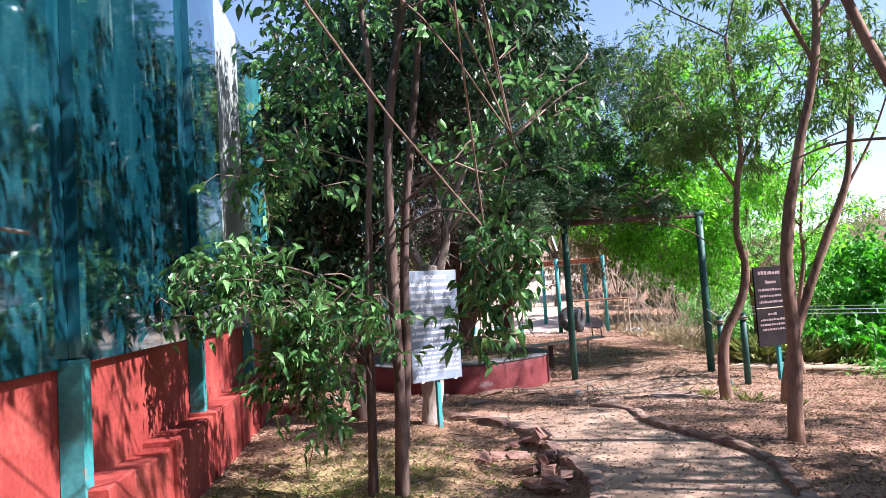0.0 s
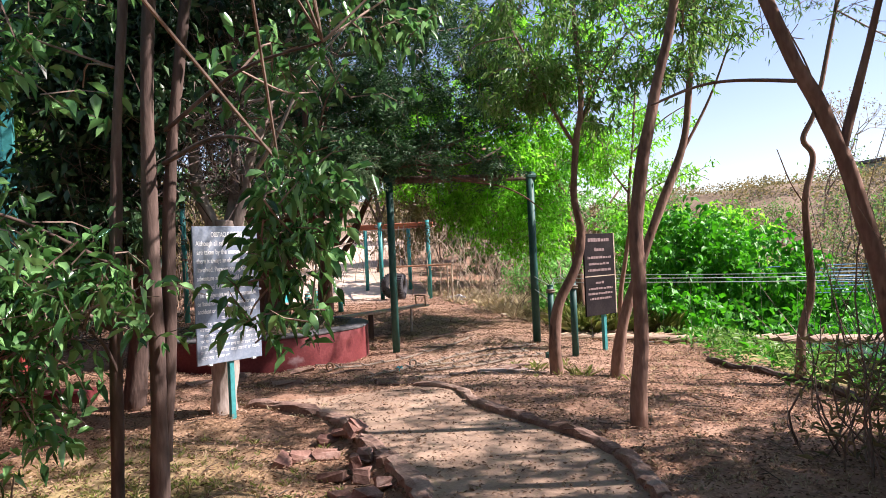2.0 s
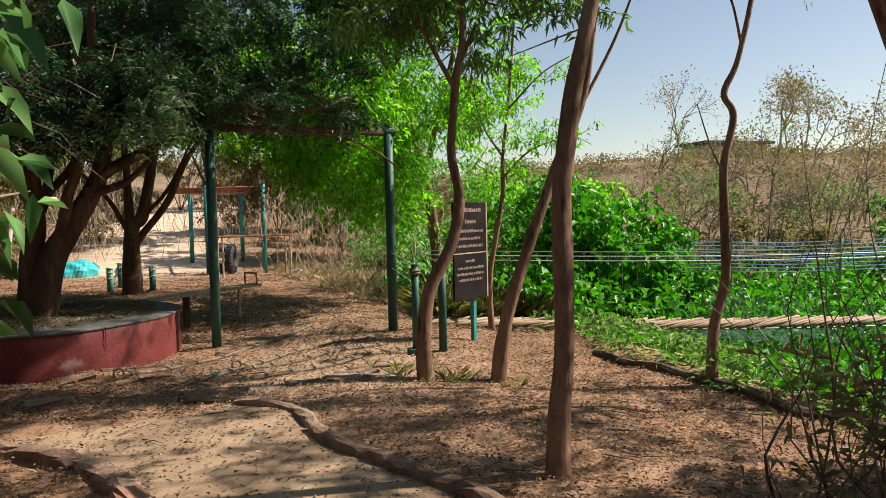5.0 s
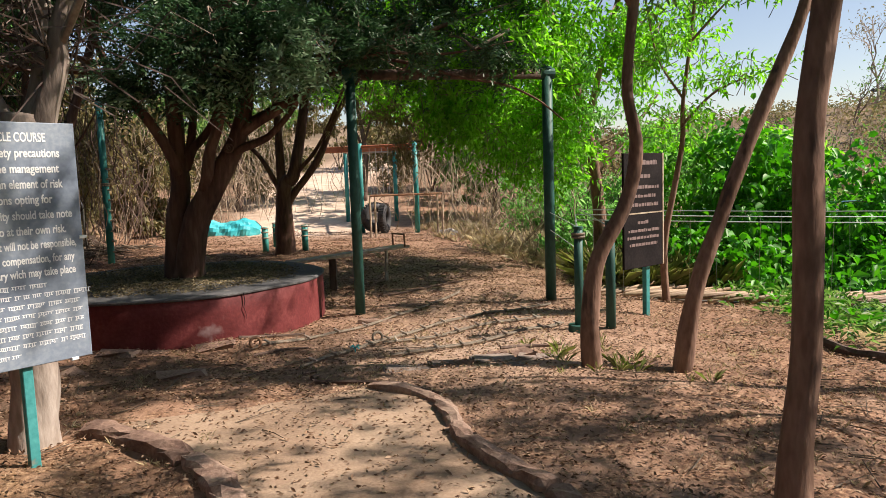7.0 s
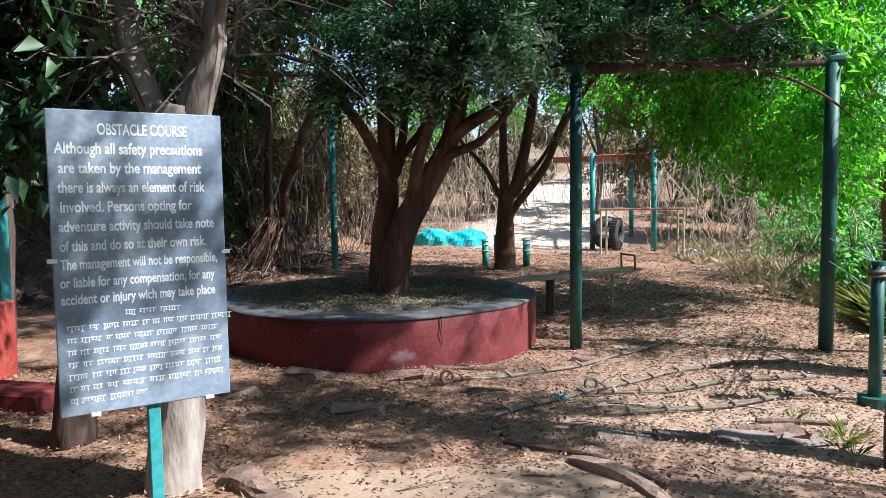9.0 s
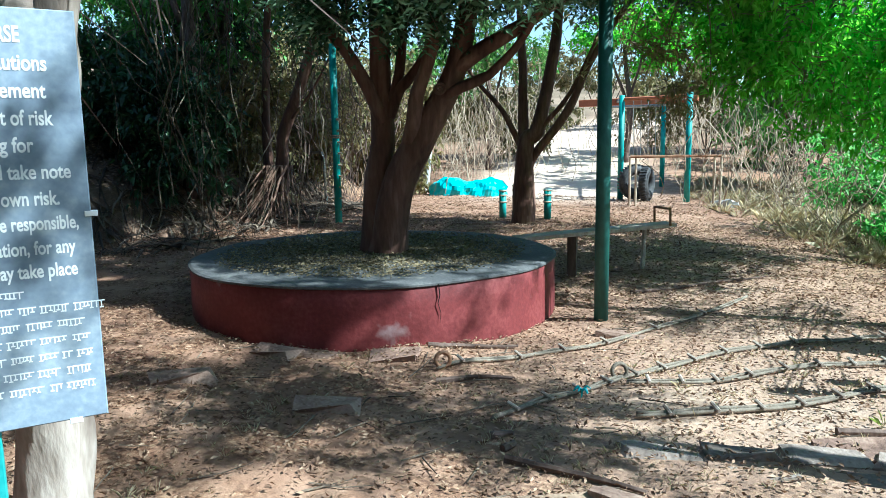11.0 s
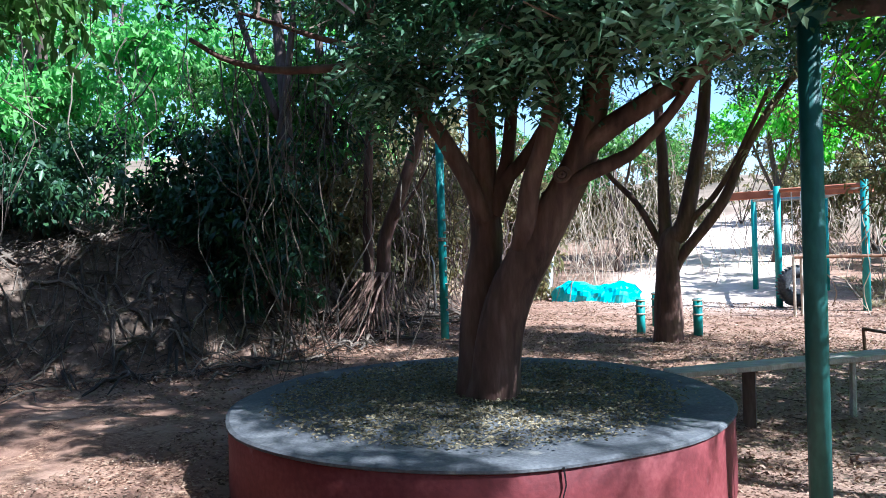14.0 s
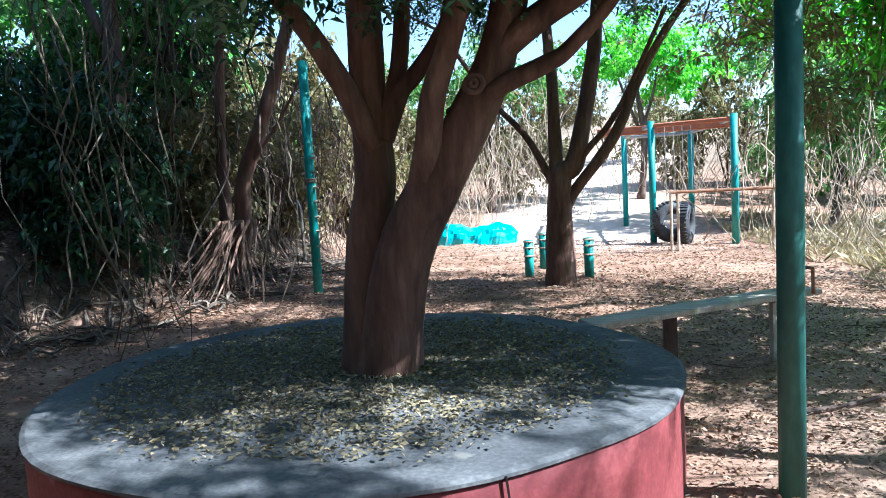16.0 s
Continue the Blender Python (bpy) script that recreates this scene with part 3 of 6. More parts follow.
FLAT_STONES = [(-0.98, 11.66, -12), (-0.73, 11.77, -8), (-0.1, 11.8, 5), (-1.23, 10.89, 35), (1.48, 12.95, -15), (2.66, 10.69, 4), (-0.12, 10.71, 10)]
SLABS = [stone_mesh("flat_stone", 0.4, 0.22, 0.12, KERB_MAT, 80 + k, 0.5) for k in range(3)]
for k, (x, y, rz) in enumerate(FLAT_STONES):
    ob = new("flat_stone", SLABS[k % 3])
    ob.matrix_world = pose(x, y, hz(x, y) - 0.042, 2, -2, rz)
    tagged(ob, "flat grey stone half buried in the soil", "stone", "half-buried stones")
BRICKS = [stone_mesh("brick", 0.21, 0.11, 0.075, BRICK_MAT, 60 + k, 0.4) for k in range(5)]
for k, (x, y, dz, rx, ry, rz) in enumerate([(0.42, 7.45, 0.03, 5, 12, 30), (0.3, 7.32, 0.04, 20, -8, 80), (0.62, 7.5, 0.03, -8, 5, 10), (0.88, 7.05, 0.1, 70, 8, 95), (0.95, 6.9, 0.03, 0, 4, 85), (0.93, 6.3, 0.03, 4, -6, 20), (1.02, 6.22, 0.1, 8, 14, 50), (0.8, 6.42, 0.03, -4, 8, 120),
                                             (0.74, 8.0, 0.04, 14, 10, 140), (0.86, 7.8, 0.08, 40, 5, 60), (0.6, 8.05, 0.03, 6, 2, 15), (1.1, 6.6, 0.05, 3, 25, 100), (0.98, 7.25, 0.05, 15, 12, 70), (0.72, 6.9, 0.03, 6, 9, 160)]):
    ob = new("loose_brick", BRICKS[k % 5])
    ob.matrix_world = pose(x, y, hz(x, y) + dz, rx, ry, rz)
    tagged(ob, "broken red brick lying in dry grass", "brick", "loose bricks beside the path")

# ---- building: red plinth with ledge, teal panelling above ----
WALL_DIR, WALL_N = Vector((-0.27, 0.963, 0)).normalized(), Vector((0.963, 0.27, 0)).normalized()
BASE = Vector((-2.03, 5.94, 0))
WM = Matrix((WALL_DIR.to_4d(), WALL_N.to_4d(), (0, 0, 1, 0), (0, 0, 0, 1))).transposed()
WM[0][3], WM[1][3], WM[2][3], WM[3][3] = BASE.x, BASE.y, 0, 1
S0, S1 = -8.0, 5.4
S2 = 1.6
wall = thing("wall_west", BASE, "red plinth wall below teal sheet panelling", "wall", kind="structure")
part("plinth", Build().box(S0, -0.34, -0.1, S1, -0.22, 1.36, WM), RED_PAINT, wall, "dusty red painted plaster")
lo = Build()
for k in range(28):
    a = S0 + k * 0.475
    zt = 0.63 + (0.035 if k % 3 == 0 else 0.0) + 0.01 * math.sin(k * 1.7)
    lo.box(a, -0.218, -0.1, a + 0.472, 0.0 + (0.025 if k % 3 == 0 else 0), zt, WM, 0.012)
part("ledge", lo, RED_PAINT, wall, "stepped red ledge")
for k in range(6):
    a = S0 + k * 2.05
    part("panel", Build().box(a, -0.30, 1.362, min(a + 2.045, S2), -0.16, 5.6, WM, 0.006), TEAL_PANEL, wall, "glossy dark teal sheet")
for s in (-7.9, -5.2, -2.27, 0.64, 3.63):
    part("pillar", Build().box(s - 0.065, -0.215, 0.62, s + 0.065, -0.085, 1.40, WM, 0.01), TEAL_PAINT, wall, "teal painted pillar")
for s in (-5.2, -2.27, 0.64):
    part("mullion", Build().box(s - 0.05, -0.158, 1.40, s + 0.05, -0.09, 5.6, WM, 0.01), TEAL_PANEL, wall)
part("corner_pillar", Build().box(S1 - 0.14, -0.22, 0.62, S1 + 0.02, -0.06, 5.6, WM, 0.01), TEAL_PAINT, wall, "teal painted corner pillar")
part("edge_board", Build().box(S2 + 0.002, -0.30, 1.362, S2 + 2.25, -0.17, 5.6, WM, 0.01), PALE_PAINT, wall, "pale whitewashed end wall")
part("panel", Build().box(S2 + 2.254, -0.30, 1.362, S1 - 0.15, -0.17, 5.6, WM, 0.006), TEAL_PANEL, wall, "glossy dark teal sheet")
part("back_wall", Build().box(S0, -4.2, -0.1, S1, -0.42, 5.5, WM), RED_PAINT, wall)
part("handrail", Build().tube([WM @ Vector((-4.2, -0.08, 2.02)), WM @ Vector((-2.95, -0.08, 2.06))], 0.012, 6), STEEL, wall, "thin steel rail")
low = thing("low_wall", (-3.1, 10.3, 0), "low red plastered step in deep shade", "wall", kind="structure")
# the planter's darker red puts the deep shade into the step's colour
part("body", Build().box(-3.9, 10.15, -0.1, -2.4, 10.5, 0.13, bevel=0.02), PLANTER_RED, low)


# ---- things ----
def sign_board():
    """Painted notice board on a post, with brackets and hand-painted lettering."""
    tl, tr = Vector((-0.655, 8.49, 1.94)), Vector((-0.155, 9.0, 1.94))
    ax = (tr - tl).normalized()
    up = Vector((0.0, 0.0, 1.0))
    nrm = ax.cross(up)
    w, h = 0.74, 1.35
    m = Matrix((ax.to_4d(), up.to_4d(), nrm.to_4d(), (0, 0, 0, 1))).transposed()
    m[0][3], m[1][3], m[2][3], m[3][3] = tl.x, tl.y, 0.585, 1
    root = thing("notice_board", (-0.52, 8.8, 0), "slate grey notice board painted with white safety rules", "sign")
    board = part("board", Build().box(0, 0, -0.02, w, h, 0, m, 0.004), SIGN_SLATE, root)
    post = m @ Vector((w * 0.52, 0, -0.05))
    z0 = hz(post.x, post.y) - 0.05
    pm = m.copy()
    pm[2][3] = 0
    part("post", Build().box(w * 0.49, z0, -0.07, w * 0.49 + 0.055, 1.85, -0.022, pm, 0.004), TEAL_PAINT, root, "teal steel post")
    for x, y in ((-0.02, 0.685), (w - 0.02, 0.69), (0.12, -0.012), (0.62, -0.012)):
        part("bracket", Build().box(x, y, -0.03, x + 0.04, y + 0.018, 0.006, m, 0.002), WHITE_INK, board)
    lines = [("OBSTACLE COURSE", 0.2, 1.245, 0.062, 0.38), ("Although all safety precautions", 0.03, 1.16, 0.062, 0.62), ("are taken by the management", 0.04, 1.075, 0.06, 0.6),
             ("there is always an element of risk", 0.035, 0.99, 0.06, 0.62), ("involved. Persons opting for", 0.04, 0.905, 0.06, 0.55), ("adventure activity should take note", 0.03, 0.82, 0.058, 0.66),
             ("of this and do so at their own risk.", 0.03, 0.735, 0.058, 0.62), ("The management will not be responsible,", 0.03, 0.655, 0.056, 0.67), ("or liable for any compensation, for any", 0.025, 0.575, 0.056, 0.66), ("accident or injury wich may take place", 0.025, 0.5, 0.056, 0.66)]
    for text, x, y, size, wide in lines:
        cu = bpy.data.curves.new("lettering", "FONT")
        cu.body, cu.size, cu.extrude = text, size, 0.0006
        cu.offset = 0.0013
        tmp = new("lettering", cu)
        bpy.context.view_layer.update()
        me = bpy.data.meshes.new_from_object(tmp.evaluated_get(bpy.context.evaluated_depsgraph_get()))
        bpy.data.objects.remove(tmp)
        xs = [v.co.x for v in me.vertices]
        k = wide / (max(xs) - min(xs))
        me.transform(m @ Matrix.Translation((x, y, 0.0012)) @ Matrix.Diagonal((k, 1.12, 1, 1)))
        me.materials.clear()
        me.materials.append(WHITE_INK)
        part("lettering", me, WHITE_INK, board, "hand-painted white lettering")
    r = random.Random(3)
    for row in range(8):
        y = 0.43 - row * 0.054
        b = Build()
        x, end = (0.28, 0.48) if row == 0 else (0.04, 0.34 if row == 7 else 0.7)
        while x < end:
            ww = r.uniform(0.03, 0.1)
            b.box(x, y + 0.024, 0, x + ww, y + 0.028, 0.001, m)
            q = x + 0.004
            while q < x + ww - 0.006:
                hh = r.uniform(0.012, 0.024)
                b.box(q, y + 0.024 - hh, 0, q + 0.004, y + 0.024, 0.001, m)
                if r.random() < 0.7:
                    b.box(q - 0.004, y + 0.024 - hh, 0, q + 0.008, y + 0.028 - hh, 0.001, m)
                q += r.uniform(0.009, 0.016)
            x += ww + r.uniform(0.008, 0.018)
        part("lettering", b, WHITE_INK, board, "small illegible white lettering")


sign_board()


def dark_sign():
    root = thing("warning_board", (4.75, 12.9, -0.1), "dark maroon notice board with faded lettering on a teal post", "sign")
    a, c = Vector((4.266, 12.44, 0)), Vector((4.884, 12.86, 0))
    ax, up = (c - a).normalized(), Vector((0, 0, 1))
    m = Matrix((ax.to_4d(), up.to_4d(), ax.cross(up).to_4d(), (0, 0, 0, 1))).transposed()
    m[0][3], m[1][3], m[2][3], m[3][3] = a.x, a.y, 0.45, 1
    w, h = 0.75, 1.3
    board = part("board", Build().box(0, 0, -0.03, w, h, 0, m, 0.004), SIGN_DARK, root)
    part("rim", Build().box(w - 0.025, 0, -0.034, w + 0.004, h, 0.004, m, 0.003), CREAM_PIPE, board)
    pm = m.copy()
    pm[2][3] = 0
    part("post", Build().box(w * 0.6, -0.2, -0.09, w * 0.6 + 0.07, 1.6, -0.032, pm, 0.004), TEAL_PAINT, root, "teal steel post")
    part("divider", Build().box(0.0, 0.615, 0.0, w, 0.63, 0.004, m), CREAM_PIPE, board)
    r = random.Random(5)
    for row, (y, x0, x1, hh) in enumerate(((1.17, 0.1, 0.62, 0.06), (1.02, 0.25, 0.5, 0.055), (0.9, 0.08, 0.66, 0.04), (0.8, 0.1, 0.6, 0.04), (0.7, 0.08, 0.64, 0.04), (0.5, 0.25, 0.45, 0.04), (0.41, 0.08, 0.66, 0.035), (0.33, 0.06, 0.66, 0.035), (0.25, 0.1, 0.62, 0.035))):
        b = Build()
        x = x0
        while x < x1:
            ww = r.uniform(0.02, 0.07)
            b.box(x, y, 0, min(x + ww, x1), y + hh * r.uniform(0.7, 1), 0.001, m)
            x += ww + 0.012
        part("lettering", b, DULL_INK, board, "faded illegible lettering")


dark_sign()


def round_planter():
    cx, cy, R, top = -0.94, 13.62, 1.75, 0.44
    root = thing("tree_planter", (cx, cy, 0), "round raised tree seat with red plaster side and cement top", "planter")
    n = 72

    def lathe(profile):
        b = Build()
        for r, z in profile:
            for k in range(n):
                a = 2 * math.pi * k / n
                w = 0.012 * math.sin(3 * a + 1) + 0.006 * math.sin(11 * a)
                b.v.append((cx + (r + w) * math.cos(a), cy + (r + w) * math.sin(a), z + 0.004 * math.sin(7 * a)))
        for k in range(len(profile) - 1):
            for q in range(n):
                a, c = k * n + q, k * n + (q + 1) % n
                b.f.append((a, c, c + n, a + n))
        return b

    part("side_wall", lathe([(R, -0.3), (R, 0.1), (R - 0.004, 0.25), (R - 0.002, 0.405), (R - 0.012, 0.418), (R - 0.2, 0.418)]), PLANTER_RED, root, "scuffed dark red plaster", True)
    part("top_slab", lathe([(R - 0.03, 0.40), (R + 0.012, 0.422), (R + 0.012, 0.436), (R - 0.012, 0.447), (R - 0.3, 0.449), (0.9, 0.455), (0.46, 0.462), (0.3, 0.452), (0.02, 0.44)]), CEMENT, root, "grey cement top", False)
    b = Build()
    a0 = -0.92
    crack = [(cx + (R + 0.004) * math.cos(a0 + j), cy + (R + 0.004) * math.sin(a0 + j), z) for j, z in ((0.0, 0.43), (0.006, 0.34), (-0.004, 0.28), (0.01, 0.2), (0.004, 0.12))]
    part("crack", b.tube(crack, [0.006, 0.005, 0.004, 0.003, 0.001], 4), SIGN_DARK, root)


round_planter()


def post(x, y, top, r, mat, label, name="post_pole", lean=(0, 0), seg=14, group=""):
    z = hz(x, y)
    root = thing(name, (x, y, z), label, "post", group)
    part("shaft", Build().tube([(x, y, z - 0.1), (x + lean[0] * 0.5, y + lean[1] * 0.5, (z + top) / 2), (x + lean[0], y + lean[1], top)], [r, r * 0.98, r * 0.96], seg), mat, root, smooth=True)
    part("cap", Build().tube([(x + lean[0], y + lean[1], top - 0.015), (x + lean[0], y + lean[1], top + 0.012)], r * 1.04, seg), mat, root)
    return root


A, B = (1.28, 13.35), (3.70, 13.61)
frame_post = post(*A, 2.86, 0.062, GREEN_POST, "tall dark green round steel post", group="green goal posts")
post(*B, 2.86, 0.068, GREEN_POST, "tall dark green round steel post with wires", group="green goal posts")
beam = thing("cross_beam", (2.5, 13.5, 2.8), "dark weathered round beam across two posts", "beam")
part("pipe", Build().tube([(1.2, 13.34, 2.79), (3.78, 13.62, 2.79)], 0.062, 12), BARK_DARK, beam, smooth=True)
for x in (1.28, 3.70):
    y = 13.35 + (x - 1.28) * 0.107
    part("collar", Build().tube([(x - 0.09, y - 0.01, 2.79), (x + 0.09, y + 0.01, 2.79)], 0.07, 12), GREEN_POST, beam)

pole = thing("pegged_pole", (-3.45, 18.35, hz(-3.45, 18.35)), "bright teal pole with pegs and a rope band", "pole")
pz = hz(-3.45, 18.35)
pole_shaft = part("shaft", Build().tube([(-3.45, 18.35, pz - 0.1), (-3.46, 18.36, 1.6), (-3.47, 18.37, 3.16)], 0.062, 12), TEAL_POST, pole, smooth=True)
for k in range(9):
    z = pz + 0.25 + k * 0.19
    s = 1 if k % 2 else -1
    part("peg", Build().tube([(-3.45 - 0.1 * s, 18.33, z), (-3.45 + 0.11 * s, 18.33, z + 0.01)], 0.017, 6), CREAM_PIPE, pole_shaft)
part("rope_band", Build().ring((-3.46, 18.36, 1.62), Matrix.Identity(3), 0.068, 0.014, 16, 6).ring((-3.46, 18.36, 1.65), Matrix.Identity(3), 0.068, 0.014, 16, 6), ROPE, pole_shaft)

# short bridge posts, wires and the plank footbridge over the pond
for x, y, top, r in ((3.5, 11.55, 1.02, 0.045), (3.88, 11.74, 1.05, 0.05)):
    p = post(x, y, top, r, GREEN_POST, "short dark green steel post wound with wire", name="bridge_post", group="bridge posts")
    part("rope_wrap", Build().ring((x, y, top - 0.06), Matrix.Identity(3), r + 0.012, 0.014, 14, 6).ring((x, y, top - 0.09), Matrix.Identity(3), r + 0.012, 0.014, 14, 6), ROPE, p)
part("foot", Build().tube([(3.5, 11.55, -0.2), (3.5, 11.55, 0.06)], 0.11, 14), GREEN_POST, p)
bridge = thing("plank_footbridge", (6.5, 13.0, -0.3), "rope footbridge with bamboo slat deck and wire handrails", "bridge")
b0, b1 = Vector((4.3, 14.5, -0.08)), Vector((14.0, 11.2, -0.12))
bd = (b1 - b0).normalized()
bn = Vector((-bd.y, bd.x, 0))
SLAT = [Build().tube([(-0.62, 0.012 * k, 0), (0, 0.0, 0.01), (0.62, -0.012 * k, 0)], [0.026, 0.028, 0.022], 7).mesh("slat", BAMBOO, True) for k in range(3)]
for k in range(72):
    c = b0 + bd * (0.14 * k)
    sag = -0.1 * math.sin(math.pi * k / 72)
    ob = new("slat", SLAT[k % 3])
    ob.parent, ob.matrix_parent_inverse = bridge, bridge.matrix_world.inverted()
    ob.matrix_basis = pose(c.x, c.y, c.z + sag, 0, rng.normal() * 2, math.degrees(math.atan2(bn.y, bn.x)) - 48 + rng.normal() * 3)
for s in (-0.36, 0.36):
    pts = [b0 + bd * (10.2 * k / 12) + bn * s + Vector((0, 0, -0.035 - 0.1 * math.sin(math.pi * k / 12))) for k in range(13)]
    part("deck_cable", Build().tube(pts, 0.012, 5), STEEL, bridge)
for s, z in ((-0.45, 1.0), (0.45, 1.02), (-0.45, 0.93)):
    pts = [b0 + bd * (10.2 * k / 12) + bn * s + Vector((0, 0, z + 0.08 - 0.1 * math.sin(math.pi * k / 12))) for k in range(13)]
    pts = [Vector((3.5 if s < 0 else 3.88, 11.55 if s < 0 else 11.74, z - 0.02))] + pts
    part("handrail_wire", Build().tube(pts, 0.007, 5), WIRE, bridge)
for k in range(24):
    c = b0 + bd * (0.42 * k + 0.2)
    for s in (-0.45, 0.45):
        if (k + (s > 0)) % 2:
            part("hanger", Build().tube([c + bn * s * 0.8 + Vector((0, 0, -0.05)), c + bn * s + Vector((0, 0, 1.0))], 0.003, 3), WIRE, bridge)
for k, (z0, z1) in enumerate(((0.62, 0.72), (0.4, 0.5))):
    a = Vector((*B, z0 + 0.45))
    w = thing("guy_wire", (3.7, 13.6, z0), "thin slack wire tied between posts", "wire")
    part("strand", Build().tube(smooth_line([a, Vector((3.6, 12.6, z1 + 0.33)), Vector((3.5, 11.55, z1 + 0.3))], 5), 0.005, 4), WIRE, w)

# blue strands stand in for pond water glimpsed through the mesh
net = thing("net_fence", (11, 16.3, -0.4), "net fence beyond the pond plants, blue standing in for water", "fence")
n0, n1 = Vector((7.4, 17.6, 0)), Vector((17.5, 13.6, 0))
for k in range(9):
    part("strand", Build().tube([n0.lerp(n1, q / 8) + Vector((0, 0, 0.28 + 0.075 * k - 0.03 * math.sin(q * 1.9))) for q in range(9)], 0.011, 4), NET_BLUE, net)
for k in range(6):
    q = n0.lerp(n1, k / 5)
    part("stake", Build().tube([(q.x, q.y, -0.8), (q.x, q.y, 1.0)], 0.03, 7), STEEL, net)

# seesaw
ss_ = thing("seesaw", (1.1, 15.9, 0), "grey plank seesaw with a rusty hoop handle", "seesaw")
p0, p1 = Vector((0.23, 15.0, 0.42)), Vector((1.93, 16.03, 0.5))
sd = (p1 - p0).normalized()
sm = Matrix.Translation(p0) @ sd.to_track_quat("X", "Z").to_matrix().to_4x4()
ln = (p1 - p0).length
part("plank", Build().box(0, -0.13, -0.025, ln, 0.13, 0.02, sm, 0.006), WOOD_GREY, ss_, "weathered grey plank")
part("handle", Build().tube([sm @ Vector(q) for q in ((ln - 0.12, -0.17, 0.0), (ln - 0.12, -0.17, 0.2), (ln - 0.12, 0.17, 0.2), (ln - 0.12, 0.17, 0.0))], 0.016, 6), RUST, ss_, "rusty hoop handle")
mid = p0.lerp(p1, 0.82)
part("prop", Build().tube([(1.61, 15.72, hz(1.61, 15.72) - 0.05), mid - Vector((0, 0, 0.02))], [0.03, 0.025], 7), WOOD_GREY, ss_)
mid = p0.lerp(p1, 0.35)
# added support; its dark colour stands in for shadow below the plank
part("stand", Build().box(-0.05, -0.09, -0.6, 0.05, 0.09, -0.026, Matrix.Translation(mid), 0.01), BARK_DARK, ss_, "added stand, dark like the shadow under the plank")

# rope ladder and poles on the ground
def ground_line(pts, lift=0.03, n=6):
    return [Vector((q.x, q.y, hz(q.x, q.y) + lift)) for q in smooth_line([(x, y, 0) for x, y in pts], n)]


def knotted_rope(pts, r, label, rungs=0):
    l = ground_line(pts, r + 0.008, 8)
    root = thing("knotted_rope", l[0], label, "rope", "knotted ropes on the ground")
    part("strand", Build().tube(l, r * 0.85, 7), ROPE, root, smooth=True)
    l2 = [q + Vector((0.02 * math.sin(k), 0.035, 0.004)) for k, q in enumerate(l)]
    part("strand", Build().tube(l2, r * 0.8, 7), ROPE, root, smooth=True)
    step = max(1, len(l) // max(rungs, 1))
    for k in range(2, len(l) - 1, step):
        q, d = l[k], (l[k + 1] - l[k - 1]).normalized()
        s = Vector((-d.y, d.x, 0))
        part("rung", Build().tube([q - s * 0.03 + Vector((0, 0, 0.012)), q + s * 0.06 + Vector((0, 0, 0.03))], 0.011, 6), WOOD_GREY, root)
    return root


r1 = knotted_rope([(0.85, 10.75), (1.28, 11.35), (1.72, 11.95), (2.3, 12.5), (3.0, 12.92), (3.6, 13.25)], 0.013, "knotted rope ladder lying on the soil", 13)
r2 = knotted_rope([(1.55, 11.6), (2.1, 11.75), (2.7, 12.1), (3.3, 12.35)], 0.013, "short knotted rope ladder lying on the soil", 8)
r3 = knotted_rope([(0.3, 11.55), (0.85, 12.1), (1.3, 12.55), (1.9, 13.3), (2.6, 14.4)], 0.012, "loose rope lying across the soil", 6)
r4 = knotted_rope([(1.62, 10.95), (2.3, 11.25), (2.9, 11.6), (3.45, 12.0)], 0.014, "bamboo pole ladder lying on the soil", 7)
for (x, y), m in (((1.5, 11.72), ROPE), ((0.33, 11.6), RUST)):
    rg = thing("iron_ring", (x, y, 0.1), "small iron ring upright on the ground", "ring")
    part("hoop", Build().ring((x, y, hz(x, y) + 0.06), Euler((radians(80), 0.2, 0.4)).to_matrix(), 0.05, 0.014, 18, 6), m, rg, smooth=True)
st = thing("string_knot", (1.28, 11.25, 0.05), "knot of turquoise plastic string on a rope", "string")
kb = Build()
for k in range(9):
    d = Vector(rng.normal(size=3) * (1, 1, 0.4)).normalized() * 0.055
    q = Vector((1.3, 11.25, hz(1.3, 11.25) + 0.06))
    kb.tube([q, q + d * 0.6 + Vector((0, 0, 0.02)), q + d], [0.008, 0.007, 0.004], 4)
part("strands", kb, BLUE_STRING, st)
for x, y, a, l in ((0.95, 10.55, 20, 0.12), (1.0, 10.42, 75, 0.1), (1.35, 10.15, -20, 0.7), (1.75, 9.85, -35, 0.5), (0.6, 11.4, 10, 0.5), (2.9, 11.0, 12, 0.6), (2.2, 14.9, 30, 1.6), (0.4, 12.2, 25, 0.7)):
    dx, dy = math.cos(radians(a)) * l / 2, math.sin(radians(a)) * l / 2
    pts = ground_line([(x - dx, y - dy), (x + 0.03, y + 0.02), (x + dx, y + dy)], 0.02, 4)
    tagged(part("fallen_stick", Build().tube(pts, taper(len(pts), 0.022, 0.011), 6, 0.3), BARK_DARK), "dry brown stick lying on the soil", "stick", "fallen sticks")

